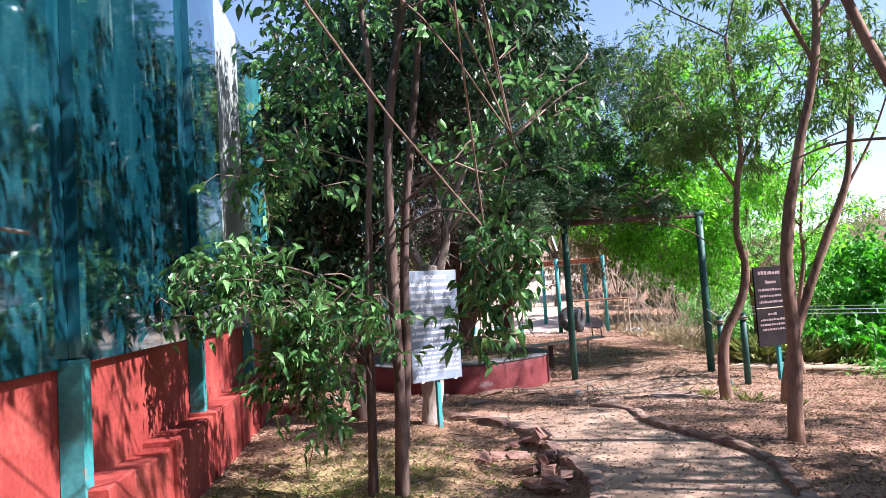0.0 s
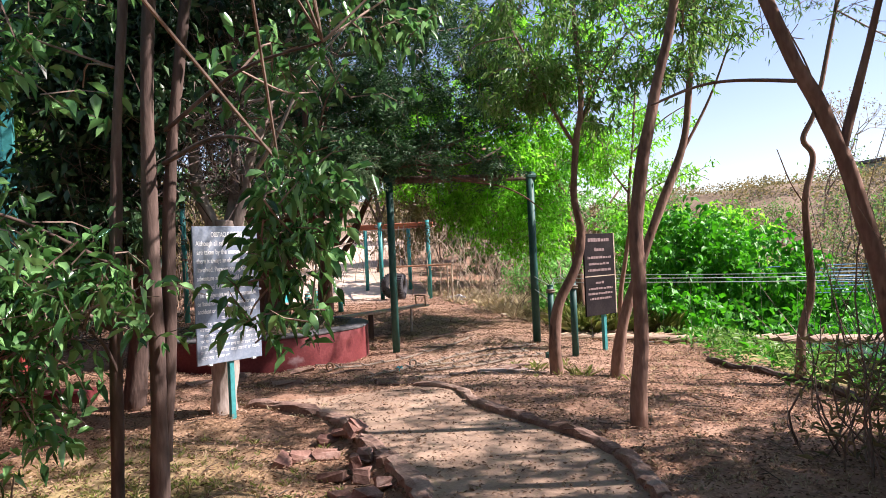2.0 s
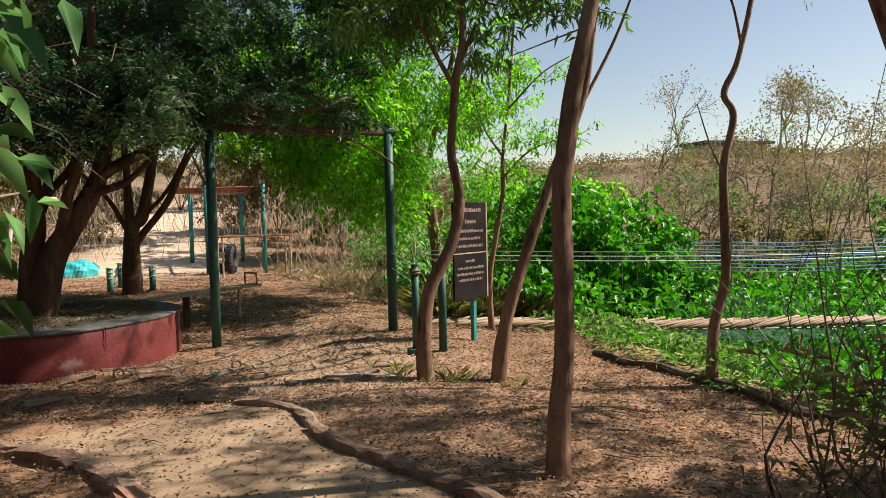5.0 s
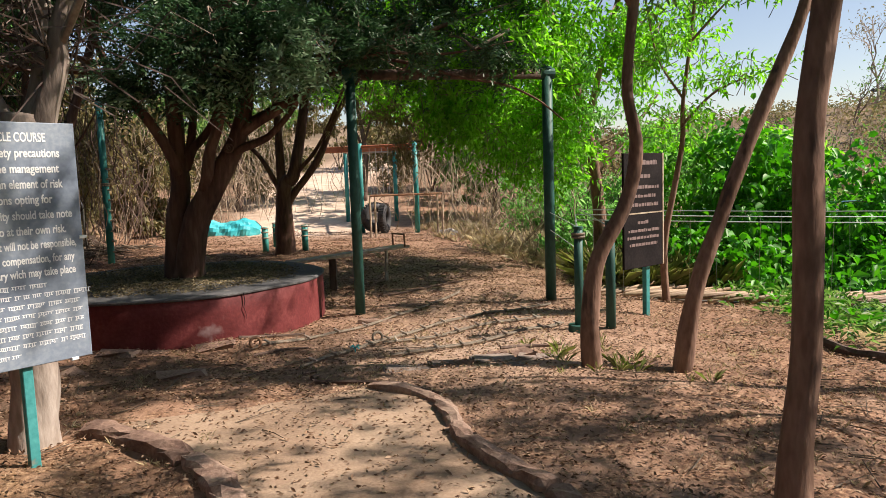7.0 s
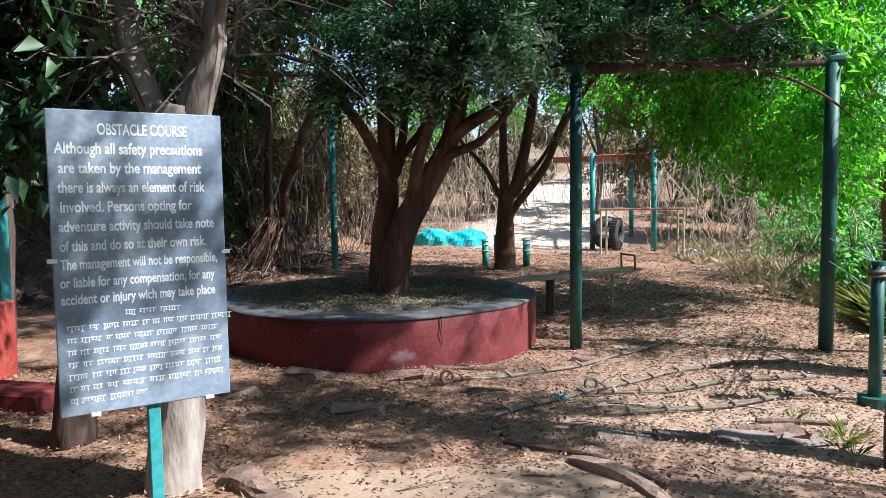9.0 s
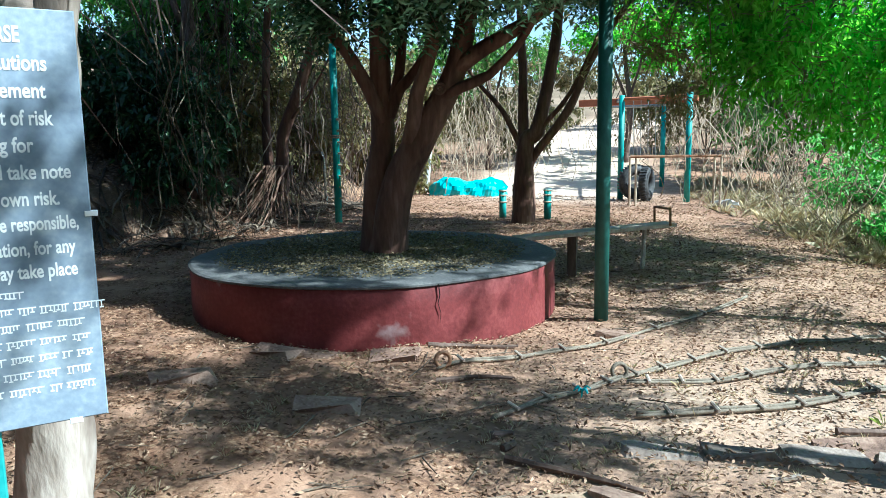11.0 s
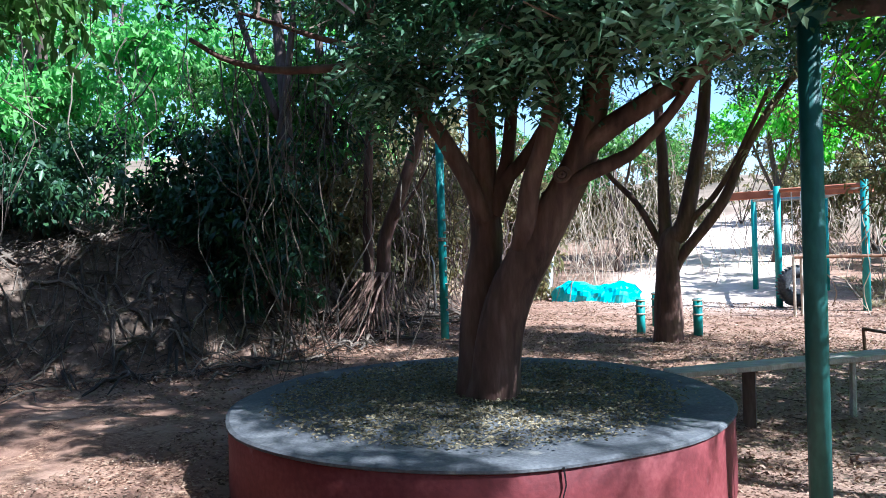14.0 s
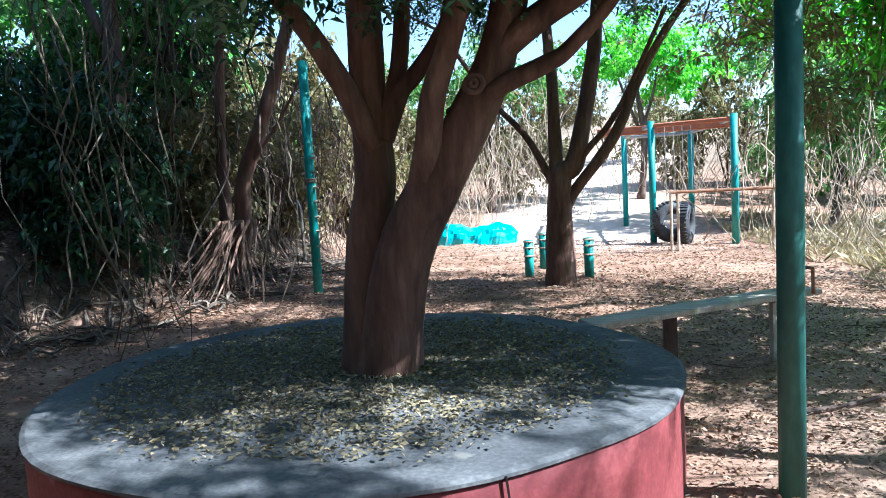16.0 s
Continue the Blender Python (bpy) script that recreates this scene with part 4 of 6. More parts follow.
# climbing frame with tyres, pipe goal, tarp
bars = thing("climbing_frame", (1.5, 28, hz(1.5, 28)), "teal steel climbing frame with rusty orange roof beam", "frame")
FR = [(0.97, 25.95), (2.56, 25.35), (0.35, 30.1), (2.05, 29.8)]
for x, y in FR:
    part("leg", Build().tube([(x, y, hz(x, y) - 0.1), (x, y, 2.62)], 0.075, 10), TEAL_POST, bars, smooth=True)
for a, c in ((0, 1), (2, 3), (0, 2), (1, 3)):
    part("rail", Build().tube([(*FR[a], 2.52), (*FR[c], 2.52)], 0.045, 8), ORANGE if a == 0 and c == 1 else STEEL, bars)
part("roof_beam", Build().box(-0.2, -0.09, 2.42, 2.9, 0.09, 2.6, Matrix.Translation((0, 27.2, 0)) @ pose(0, 0, 0, 0, 0, -14), 0.01), ORANGE, bars, "rusty orange beam")
for k in range(4):
    x, y = 1.25 + 0.18 * k, 26.1
    part("chain", Build().tube([(x, y, 2.5), (x + 0.02, y, 1.0)], 0.008, 4), STEEL, bars)


def tyre(x, y, z, R, r, turn, label):
    root = thing("tyre", (x, y, z - R - r * 0.6), label, "tyre", "swing tyres")
    m = Euler((radians(90), 0, radians(turn))).to_matrix()
    tread = part("tread", Build().ring((x, y, z), m, R, r, 32, 10), RUBBER, root, smooth=True)
    lug = Build()
    for k in range(32):
        a = 2 * math.pi * k / 32
        p = m @ Vector(((R + r) * math.cos(a), (R + r) * math.sin(a), 0)) + Vector((x, y, z))
        q = m @ Matrix.Rotation(a, 3, "Z")
        lug.box(-0.012, -0.02, -r * 0.7, 0.012, 0.02, r * 0.7, Matrix.Translation(p) @ q.to_4x4())
    tagged(part("tread_pattern", lug, RUBBER, tread), kind="stuff")


tz = hz(1.5, 25.6)
tyre(1.34, 25.8, tz + 0.46, 0.3, 0.13, 20, "worn black tyre standing on the soil")
tyre(1.62, 25.45, tz + 0.44, 0.3, 0.12, 75, "worn black tyre standing on the soil")
goal = thing("pipe_goal", (2.2, 24, hz(2.2, 24)), "cream and rust painted low pipe frame", "frame")
g0, g1 = Vector((1.25, 23.9, 0)), Vector((3.2, 24.05, 0))
for q in (g0, g1):
    for o in (0, 0.13):
        x, y = q.x + (o if q is g0 else -o), q.y + o
        part("leg", Build().tube([(x, y, hz(x, y) - 0.05), (x, y, 1.13)], 0.028, 8), CREAM_PIPE, goal)
part("top_bar", Build().tube([(g0.x, g0.y, 1.13), (g1.x, g1.y, 1.13)], 0.03, 8), RUST, goal)
for x, y, s in ((3.35, 24.3, 0.2), (3.5, 24.15, 0.14), (3.2, 24.5, 0.13)):
    ob = new("white_stone", stone_mesh("white_stone", s * 1.5, s, s, WHITE_STONE, int(x * 100), 0.4))
    ob.matrix_world = pose(x, y, hz(x, y) + s * 0.35, 10, 14, 50 * x)
    tagged(ob, "whitewashed rough stone in dry grass", "stone", "white stones")


def tarp():
    root = thing("tarp_bundle", (-3.4, 27.3, hz(-3.4, 27.3)), "turquoise plastic tarpaulin bundle lying on the ground", "tarpaulin")
    b = Build()
    nu, nv = 26, 14
    z0 = hz(-3.4, 27.3)
    for i in range(nu):
        u = i / (nu - 1)
        end = math.sin(math.pi * min(max(u, 0.02), 0.98)) ** 0.25
        for j in range(nv):
            a = math.pi * j / (nv - 1)
            h = (0.52 + 0.1 * math.sin(u * 9)) * end
            wv = 0.05 * math.sin(u * 31 + j * 1.3) + 0.04 * math.sin(u * 13 - j * 2.1)
            b.v.append((-4.5 + 2.25 * u + 0.05 * math.sin(j), 27.3 - 0.55 * math.cos(a) * end * (1 + wv), z0 + h * max(0.0, math.sin(a)) ** 0.6 * (1 + wv) - 0.01))
    for i in range(nu - 1):
        for j in range(nv - 1):
            a = i * nv + j
            b.f.append((a, a + nv, a + nv + 1, a + 1))
    for i in (0, nu - 1):
        b.f.append(tuple(i * nv + j for j in range(nv)))
    part("sheet", b, TARP, root)
    part("rope_tie", Build().tube([(-3.9, 26.72, z0 + 0.1), (-3.88, 26.85, z0 + 0.5), (-3.85, 27.2, z0 + 0.66)], 0.015, 5), ROPE, root)


tarp()
wp = thing("whitewashed_post", (-4.75, 27.8, hz(-4.75, 27.8)), "whitewashed stone post beside the tarpaulin", "post")
part("shaft", Build().tube([(-4.85, 27.8, hz(-4.8, 27.8) - 0.1), (-4.72, 27.8, 1.1), (-4.58, 27.8, 2.1)], [0.12, 0.1, 0.08], 9, 0.2), WHITE_STONE, wp)
for x, y, g in ((-0.86, 19.75, 0), (-0.02, 19.5, 1), (-0.72, 20.3, 0)):
    z = hz(x, y)
    s = thing("banded_stub", (x, y, z), "short teal wooden stub with pale bands", "post", "banded stubs by the tree")
    stub = part("shaft", Build().tube([(x, y, z - 0.05), (x, y, z + 0.52)], 0.065, 10), TEAL_POST, s, smooth=True)
    for k in (0.3, 0.42, 0.5):
        part("band", Build().ring((x, y, z + k), Matrix.Identity(3), 0.07, 0.012, 14, 5), CREAM_PIPE, stub)
gate = thing("pipe_rail", (-5.2, 21.4, hz(-5.2, 21.4)), "bent grey pipe rail on the bank", "rail")
gz = hz(-5.1, 21.4)
part("pipe", Build().tube([(-5.1, 21.4, gz - 0.15), (-5.13, 21.4, 1.2), (-5.18, 21.42, 1.33), (-6.6, 21.6, 1.42)], 0.03, 8), STEEL, gate)
edge = thing("edge_log", (6, 9.8, -0.25), "dark log edging along the pond bank", "log")
pts = ground_line([(5.72, 11.4), (5.92, 10.4), (6.03, 9.5), (6.15, 8.7), (6.4, 7.6)], 0.03, 6)
part("trunk", Build().tube(pts, taper(len(pts), 0.05, 0.06), 8, 0.2), BARK_DARK, edge)


# ---- trees ----
def trunk_tree(name, at, stems, mat, label, group="", lump=0.25, seg=10):
    """A tree from stems: (points, thick radius, thin radius, flare). Returns its root and limb points."""
    root = thing(name, at, label, "tree", group)
    joints = []
    for k, (pts, r0, r1, flare) in enumerate(stems):
        l = smooth_line(pts, 7)
        part("trunk" if k == 0 else "limb", Build().tube(l, taper(len(l), r0, r1, flare), seg, lump), mat, root, smooth=True)
        joints += [tuple(q) for q in l[len(l) // 2:]]
    return root, joints


# planter tree
z = 0.40
big, bj = trunk_tree("planter_tree", (-0.82, 13.52, z), [
    ([(-0.9, 13.6, z), (-0.88, 13.6, 1.15), (-0.81, 13.6, 1.55), (-0.82, 13.6, 1.92), (-0.83, 13.6, 2.4), (-0.84, 13.6, 2.9), (-0.86, 13.7, 3.4), (-0.7, 14.0, 4.4), (-0.5, 14.4, 5.6)], 0.138, 0.05, 0.4),
    ([(-0.8, 13.55, z), (-0.64, 13.53, 1.1), (-0.43, 13.52, 1.5), (-0.24, 13.52, 1.82), (-0.08, 13.54, 2.14), (0.01, 13.56, 2.48), (0.07, 13.6, 2.9), (0.2, 13.7, 3.7), (0.4, 13.9, 5.0)], 0.17, 0.05, 0.2),
    ([(-0.12, 13.52, 2.12), (0.12, 13.5, 2.28), (0.38, 13.48, 2.42), (0.6, 13.5, 2.54), (0.89, 13.52, 2.72), (1.17, 13.55, 2.9), (1.8, 13.7, 3.2), (2.6, 13.9, 3.5)], 0.08, 0.025, 0),
    ([(-0.5, 13.47, 1.5), (-0.44, 13.42, 1.72), (-0.4, 13.41, 1.94), (-0.29, 13.4, 2.22), (-0.2, 13.39, 2.55), (-0.12, 13.37, 2.96), (0.0, 13.2, 4.2)], 0.08, 0.045, 0),
    ([(-0.78, 13.54, 1.7), (-0.88, 13.5, 1.96), (-1.0, 13.48, 2.18), (-1.12, 13.46, 2.38), (-1.29, 13.44, 2.6), (-1.46, 13.42, 2.9), (-1.62, 13.4, 3.37), (-1.8, 13.3, 4.4)], 0.075, 0.035, 0),
    ([(-1.42, 13.43, 2.85), (-1.76, 13.38, 2.9), (-2.4, 13.32, 2.95), (-2.86, 13.25, 3.08), (-3.2, 13.2, 3.28)], 0.04, 0.018, 0),
    ([(-1.5, 13.4, 2.98), (-1.96, 13.3, 3.12), (-2.39, 13.25, 3.3), (-2.7, 13.2, 3.42)], 0.028, 0.012, 0),
    ([(-0.32, 13.48, 1.82), (-0.08, 13.46, 1.96), (0.16, 13.46, 2.05), (0.32, 13.46, 2.14), (0.6, 13.45, 2.45), (1.0, 13.2, 3.1)], 0.06, 0.025, 0),
    ([(-0.74, 13.58, 1.75), (-0.64, 13.6, 2.0), (-0.55, 13.6, 2.09), (-0.41, 13.62, 2.27), (-0.33, 13.65, 2.5), (-0.28, 13.8, 3.4), (-0.2, 14.3, 4.4)], 0.06, 0.03, 0),
    ([(-0.7, 13.6, 1.9), (-0.65, 13.66, 2.2), (-0.62, 13.7, 2.6), (-0.58, 13.85, 3.5)], 0.06, 0.03, 0),
    ([(1.5, 13.6, 3.05), (2.0, 13.4, 2.92), (2.6, 13.25, 2.72), (3.1, 13.22, 2.62), (3.5, 13.3, 2.45), (3.85, 13.4, 2.2)], 0.024, 0.009, 0),
    ([(1.0, 13.5, 2.8), (1.6, 13.2, 3.0), (2.4, 13.15, 2.98), (3.2, 13.1, 3.1)], 0.024, 0.008, 0),
], BARK_RED, "thick forked reddish-brown tree growing from the round planter", lump=0.2, seg=16)
part("bark_knot", Build().ring((-0.17, 13.36, 1.98), Euler((radians(72), radians(14), 0)).to_matrix(), 0.045, 0.016, 16, 6).ring((-0.17, 13.355, 1.98), Euler((radians(72), radians(14), 0)).to_matrix(), 0.018, 0.014, 12, 6), BARK_RED, big, smooth=True)
crown(big, [(-0.2, 12.6, 3.2, 0.9, 0.7, 0.35, 50), (0.6, 13.2, 3.05, 0.8, 0.8, 0.4, 56), (1.7, 14.0, 3.4, 0.9, 0.4, 0.3, 40), (1.8, 13.25, 3.1, 0.7, 0.25, 0.2, 30), (2.8, 13.5, 3.1, 0.7, 0.3, 0.25, 22), (-0.95, 13.0, 2.75, 0.4, 0.3, 0.2, 16), (-0.1, 13.1, 2.75, 0.4, 0.3, 0.2, 20), (-2.3, 12.9, 3.8, 1.1, 1.0, 0.45, 28), (1.5, 13.9, 4.2, 1.4, 1.1, 0.9, 105), (0.3, 14.6, 4.2, 2.2, 1.6, 0.7, 160), (-0.4, 13.4, 5.5, 2.6, 2.2, 0.8, 90), (2.2, 14.7, 5.6, 2.0, 1.3, 1.0, 150), (3.0, 14.3, 4.4, 1.1, 0.9, 0.9, 100), (-2.8, 14.2, 4.8, 1.6, 1.4, 0.7, 110), (1.4, 15.4, 6.2, 1.8, 1.5, 0.7, 110)], LEAF_FEATHER, "feather", 0.062, 0.42, 13, 0.4, 0.3, joints=bj, tube_r=0.022)
# lower sprays painted paler than the crown, as if light caught them
crown(big, [(-0.35, 12.7, 2.95, 0.55, 0.4, 0.14, 12), (0.35, 12.9, 2.85, 0.5, 0.4, 0.16, 18), (0.9, 13.0, 2.95, 0.4, 0.4, 0.15, 10), (-1.35, 12.9, 2.75, 0.35, 0.3, 0.1, 8)], LEAF_LIT_SPRAY, "feather", 0.085, 0.4, 7, 0.4, 0.3, joints=bj, tube_r=0.012, label="feather leaves painted pale green as if lit")

# second tree
sec, sj = trunk_tree("forked_tree", (-0.4, 18.9, hz(-0.4, 18.9)), [
    ([(-0.36, 18.9, 0.0), (-0.33, 18.9, 0.7), (-0.3, 18.9, 1.5), (-0.1, 18.9, 1.75), (0.14, 18.95, 2.9), (0.3, 19.1, 4.6)], 0.2, 0.06, 0.2),
    ([(-0.34, 18.9, 1.3), (-0.48, 18.88, 1.62), (-0.72, 18.85, 2.06), (-1.1, 18.8, 2.5), (-1.7, 18.6, 3.4)], 0.06, 0.025, 0),
    ([(-0.34, 18.92, 0.7), (-0.35, 18.94, 1.2), (-0.36, 18.95, 1.8), (-0.38, 18.98, 2.8), (-0.5, 19.3, 4.4)], 0.13, 0.05, 0),
    ([(-0.3, 18.9, 0.85), (-0.18, 18.9, 1.25), (0.38, 18.85, 1.98), (0.75, 18.8, 2.77), (1.34, 18.7, 3.6), (2.2, 18.4, 4.4)], 0.085, 0.035, 0),
    ([(-0.2, 18.9, 1.5), (0.02, 18.88, 1.8), (0.3, 18.85, 2.1), (0.55, 18.8, 2.5), (1.0, 18.6, 3.4)], 0.05, 0.025, 0),
], BARK_RED, "slender forked tree with upswept limbs", lump=0.25, seg=12)
# high clumps towards the bank are added to put its stems in shade
crown(sec, [(0.4, 18.6, 4.4, 2.2, 1.6, 0.8, 140), (-1.4, 18.4, 4.2, 1.5, 1.3, 0.7, 80), (1.9, 17.8, 3.7, 1.2, 1.2, 0.6, 90), (0, 19, 6.0, 2.6, 2.2, 0.9, 140), (-1.4, 20.6, 5.8, 1.9, 1.6, 0.6, 150), (-1.8, 22.6, 6.0, 1.9, 1.6, 0.6, 150), (-1.2, 16.8, 5.6, 1.6, 1.2, 0.5, 90)], LEAF_FEATHER, "feather", 0.06, 0.42, 13, 0.4, 0.3, joints=sj, tube_r=0.02)

# feathery bright tree behind the posts, hanging low over the clearing
fe, fj = trunk_tree("feathery_tree", (5.6, 17.6, hz(5.6, 17.6)), [
    ([(5.6, 17.6, -0.4), (5.5, 17.5, 1.2), (5.2, 17.3, 2.6), (4.6, 17.0, 4.2), (3.6, 16.4, 5.6)], 0.13, 0.05, 0.3),
    ([(5.4, 17.4, 1.8), (4.6, 17.0, 2.9), (3.6, 16.2, 3.5), (2.6, 15.2, 3.6), (1.6, 14.4, 3.3)], 0.07, 0.025, 0),
    ([(5.3, 17.4, 2.4), (5.4, 16.6, 3.6), (5.4, 15.6, 4.6), (5.0, 14.2, 5.2)], 0.06, 0.025, 0),
    ([(5.4, 17.5, 1.5), (6.2, 17.6, 2.3), (6.8, 17.8, 3.0)], 0.05, 0.015, 0)], BARK_BROWN, "bright feather-leaved tree drooping over the clearing")
crown(fe, [(2.3, 15.6, 2.95, 1.1, 0.9, 0.5, 110), (3.3, 16.0, 2.5, 1.1, 1.0, 0.75, 170), (4.3, 16.3, 2.2, 0.9, 1.0, 1.0, 170), (4.0, 17.6, 3.6, 1.8, 1.4, 0.9, 170), (3.9, 14.8, 4.2, 1.3, 1.2, 0.9, 130), (4.4, 15.4, 5.6, 1.4, 1.4, 0.9, 60), (3.2, 13.9, 3.2, 0.8, 0.5, 0.4, 80), (4.6, 15.0, 3.4, 0.9, 0.8, 0.7, 80), (5.6, 15.4, 3.6, 0.9, 0.8, 0.7, 64), (5.6, 16.0, 4.8, 1.6, 1.6, 0.8, 30), (1.6, 16.8, 4.3, 1.6, 1.6, 0.7, 110), (4.6, 13.8, 5.4, 1.7, 1.5, 0.6, 70), (3.2, 18.6, 5.0, 2.0, 1.6, 0.9, 140), (2.6, 14.9, 3.1, 0.8, 0.7, 0.35, 60)], LEAF_BRIGHT, "leaf", 0.1, 0.42, 24, 0.42, 0.35, joints=fj, tube_r=0.018)
# low clumps get the paler green, so sunlight is painted in
crown(fe, [(5.2, 16.6, 2.5, 0.9, 0.9, 0.9, 50), (6.4, 16.8, 1.8, 1.0, 0.9, 1.1, 36), (4.9, 19.6, 1.0, 0.7, 0.7, 0.7, 60), (5.8, 20.6, 1.2, 0.9, 0.9, 0.9, 80)], LEAF_SUN_TINTED, "leaf", 0.1, 0.42, 22, 0.42, 0.35, joints=fj, tube_r=0.014, label="leaves coloured pale as if sunlit")
crown(fe, [(1.5, 15.6, 2.5, 0.5, 0.5, 0.3, 40), (1.9, 15.6, 2.1, 0.35, 0.4, 0.25, 22)], LEAF_OLIVE, "leaf", 0.07, 0.3, 20, 0.4, 0.4, joints=fj, tube_r=0.01, label="withered brown leaves")

# slender trees along the bank
t1, j1 = trunk_tree("slender_tree", (3.3, 10.33, hz(3.3, 10.33)), [([(3.27, 10.33, -0.12), (3.26, 10.33, 0.47), (3.34, 10.33, 0.89), (3.56, 10.33, 1.29), (3.65, 10.33, 1.76), (3.58, 10.33, 2.22), (3.64, 10.33, 2.88), (3.73, 10.33, 3.5), (3.7, 10.5, 5.0)], 0.075, 0.028, 0.2),
    ([(3.64, 10.33, 2.8), (3.3, 10.3, 3.4), (2.9, 10.2, 4.2)], 0.025, 0.012, 0), ([(3.66, 10.33, 3.0), (4.0, 10.4, 3.7), (4.4, 10.4, 4.3)], 0.02, 0.01, 0)], BARK_BROWN, "slender crooked tree with smooth brown bark", "slender trees")
# the clump at 6.4 m is added out of view to shade the soil
crown(t1, [(3.0, 10.3, 3.75, 0.8, 0.8, 0.6, 80), (3.9, 10.4, 3.6, 0.7, 0.7, 0.6, 50), (2.7, 10.2, 4.6, 0.9, 0.9, 0.6, 50), (4.3, 10.5, 4.4, 0.8, 0.8, 0.6, 34), (3.2, 10.7, 6.4, 1.9, 1.5, 0.6, 70)], LEAF_LIGHT, "leaf", 0.11, 0.24, 22, 0.3, 0.5, joints=j1)
t2, j2 = trunk_tree("slender_tree", (3.3, 7.53, hz(3.3, 7.53)), [([(3.31, 7.53, -0.15), (3.33, 7.53, 0.3), (3.37, 7.53, 0.72), (3.37, 7.53, 1.31), (3.38, 7.53, 1.82), (3.46, 7.53, 2.32), (3.6, 7.53, 2.9), (3.82, 7.53, 3.76), (3.86, 7.55, 4.6), (3.7, 7.7, 5.8)], 0.077, 0.03, 0.15),
    ([(3.8, 7.53, 3.7), (3.5, 7.5, 4.4), (3.1, 7.4, 5.2)], 0.028, 0.012, 0), ([(3.84, 7.53, 4.1), (4.3, 7.5, 4.7), (4.9, 7.4, 5.1)], 0.025, 0.012, 0)], BARK_BROWN, "slender straight tree with smooth brown bark", "slender trees")
# clumps above 6 m are unseen, added to shade notice board and path
crown(t2, [(3.5, 7.5, 5.0, 1.2, 1.0, 0.8, 60), (4.6, 7.4, 5.0, 1.0, 0.9, 0.6, 50), (3.0, 7.3, 5.5, 1.0, 0.9, 0.6, 50), (4.0, 7.9, 3.6, 0.5, 0.4, 0.3, 14), (4.3, 8.2, 6.1, 0.9, 0.7, 0.6, 55), (3.2, 7.5, 6.8, 2.4, 1.7, 0.6, 90), (1.4, 8.2, 7.0, 1.9, 1.6, 0.5, 60)], LEAF_LIGHT, "leaf", 0.11, 0.24, 22, 0.3, 0.5, joints=j2)
t3, j3 = trunk_tree("slender_tree", (4.0, 10.3, hz(4.0, 10.3)), [([(4.0, 10.3, -0.2), (4.13, 10.3, 0.55), (4.4, 10.3, 1.32), (4.74, 10.3, 2.15), (5.0, 10.3, 2.75), (5.12, 10.3, 3.4), (5.22, 10.3, 4.4), (5.25, 10.3, 5.5)], 0.075, 0.028, 0.2),
    ([(5.0, 10.3, 2.7), (5.4, 10.3, 3.4), (5.7, 10.2, 4.2)], 0.022, 0.01, 0)], BARK_BROWN, "slender leaning tree with smooth brown bark", "slender trees")
# unseen clumps above 6 m are added to shade planter and soil
crown(t3, [(5.1, 10.3, 4.3, 0.9, 0.9, 0.8, 55), (4.5, 10.2, 3.6, 0.6, 0.5, 0.5, 24), (5.6, 10.2, 4.8, 0.9, 0.9, 0.6, 40), (3.7, 11.7, 4.9, 1.2, 0.9, 0.6, 50), (4.8, 11.8, 5.8, 1.7, 1.2, 0.6, 55), (6.6, 11.0, 6.8, 1.8, 1.4, 0.7, 60), (5.4, 9.7, 6.6, 1.4, 1.1, 0.6, 55), (4.8, 12.6, 6.6, 1.6, 1.2, 0.6, 30)], LEAF_LIGHT, "leaf", 0.11, 0.24, 22, 0.3, 0.5, joints=j3)
t4, j4 = trunk_tree("slender_tree", (6.03, 9.6, hz(6.03, 9.6)), [([(6.02, 9.6, -0.4), (6.05, 9.6, 0.38), (6.2, 9.6, 0.89), (6.19, 9.6, 1.4), (6.18, 9.6, 2.0), (6.3, 9.6, 2.5), (6.19, 9.6, 2.72), (6.33, 9.6, 3.0), (6.45, 9.6, 3.4), (6.7, 9.6, 4.4)], 0.055, 0.022, 0.2),
    ([(6.4, 9.6, 3.2), (6.2, 9.5, 3.6), (6.0, 9.5, 4.0)], 0.015, 0.008, 0), ([(6.2, 9.6, 1.9), (5.95, 9.5, 2.2), (5.8, 9.5, 2.6)], 0.01, 0.005, 0)], BARK_BROWN, "thin crooked tree with a kinked stem", "slender trees")
crown(t4, [(6.6, 9.6, 4.3, 0.9, 0.9, 0.7, 30), (6.0, 9.5, 4.1, 0.5, 0.5, 0.4, 10)], LEAF_LIGHT, "leaf", 0.07, 0.2, 8, 0.3, 0.5, joints=j4)
t5, j5 = trunk_tree("slender_tree", (4.6, 5.94, hz(4.6, 5.94)), [([(4.62, 5.94, -0.2), (4.58, 5.94, 0.5), (4.5, 5.94, 1.06), (4.3, 5.94, 1.84), (4.08, 5.94, 2.43), (3.86, 5.94, 2.85), (3.5, 6.0, 3.9), (3.2, 6.0, 5.0)], 0.072, 0.035, 0.2),
    ([(4.2, 5.94, 2.1), (4.4, 5.9, 2.8), (4.6, 5.8, 3.7)], 0.035, 0.015, 0), ([(4.0, 5.94, 2.6), (3.4, 6.0, 2.62), (3.0, 6.1, 2.5)], 0.014, 0.006, 0)], BARK_BROWN, "brown leaning tree at the thicket edge", "slender trees")
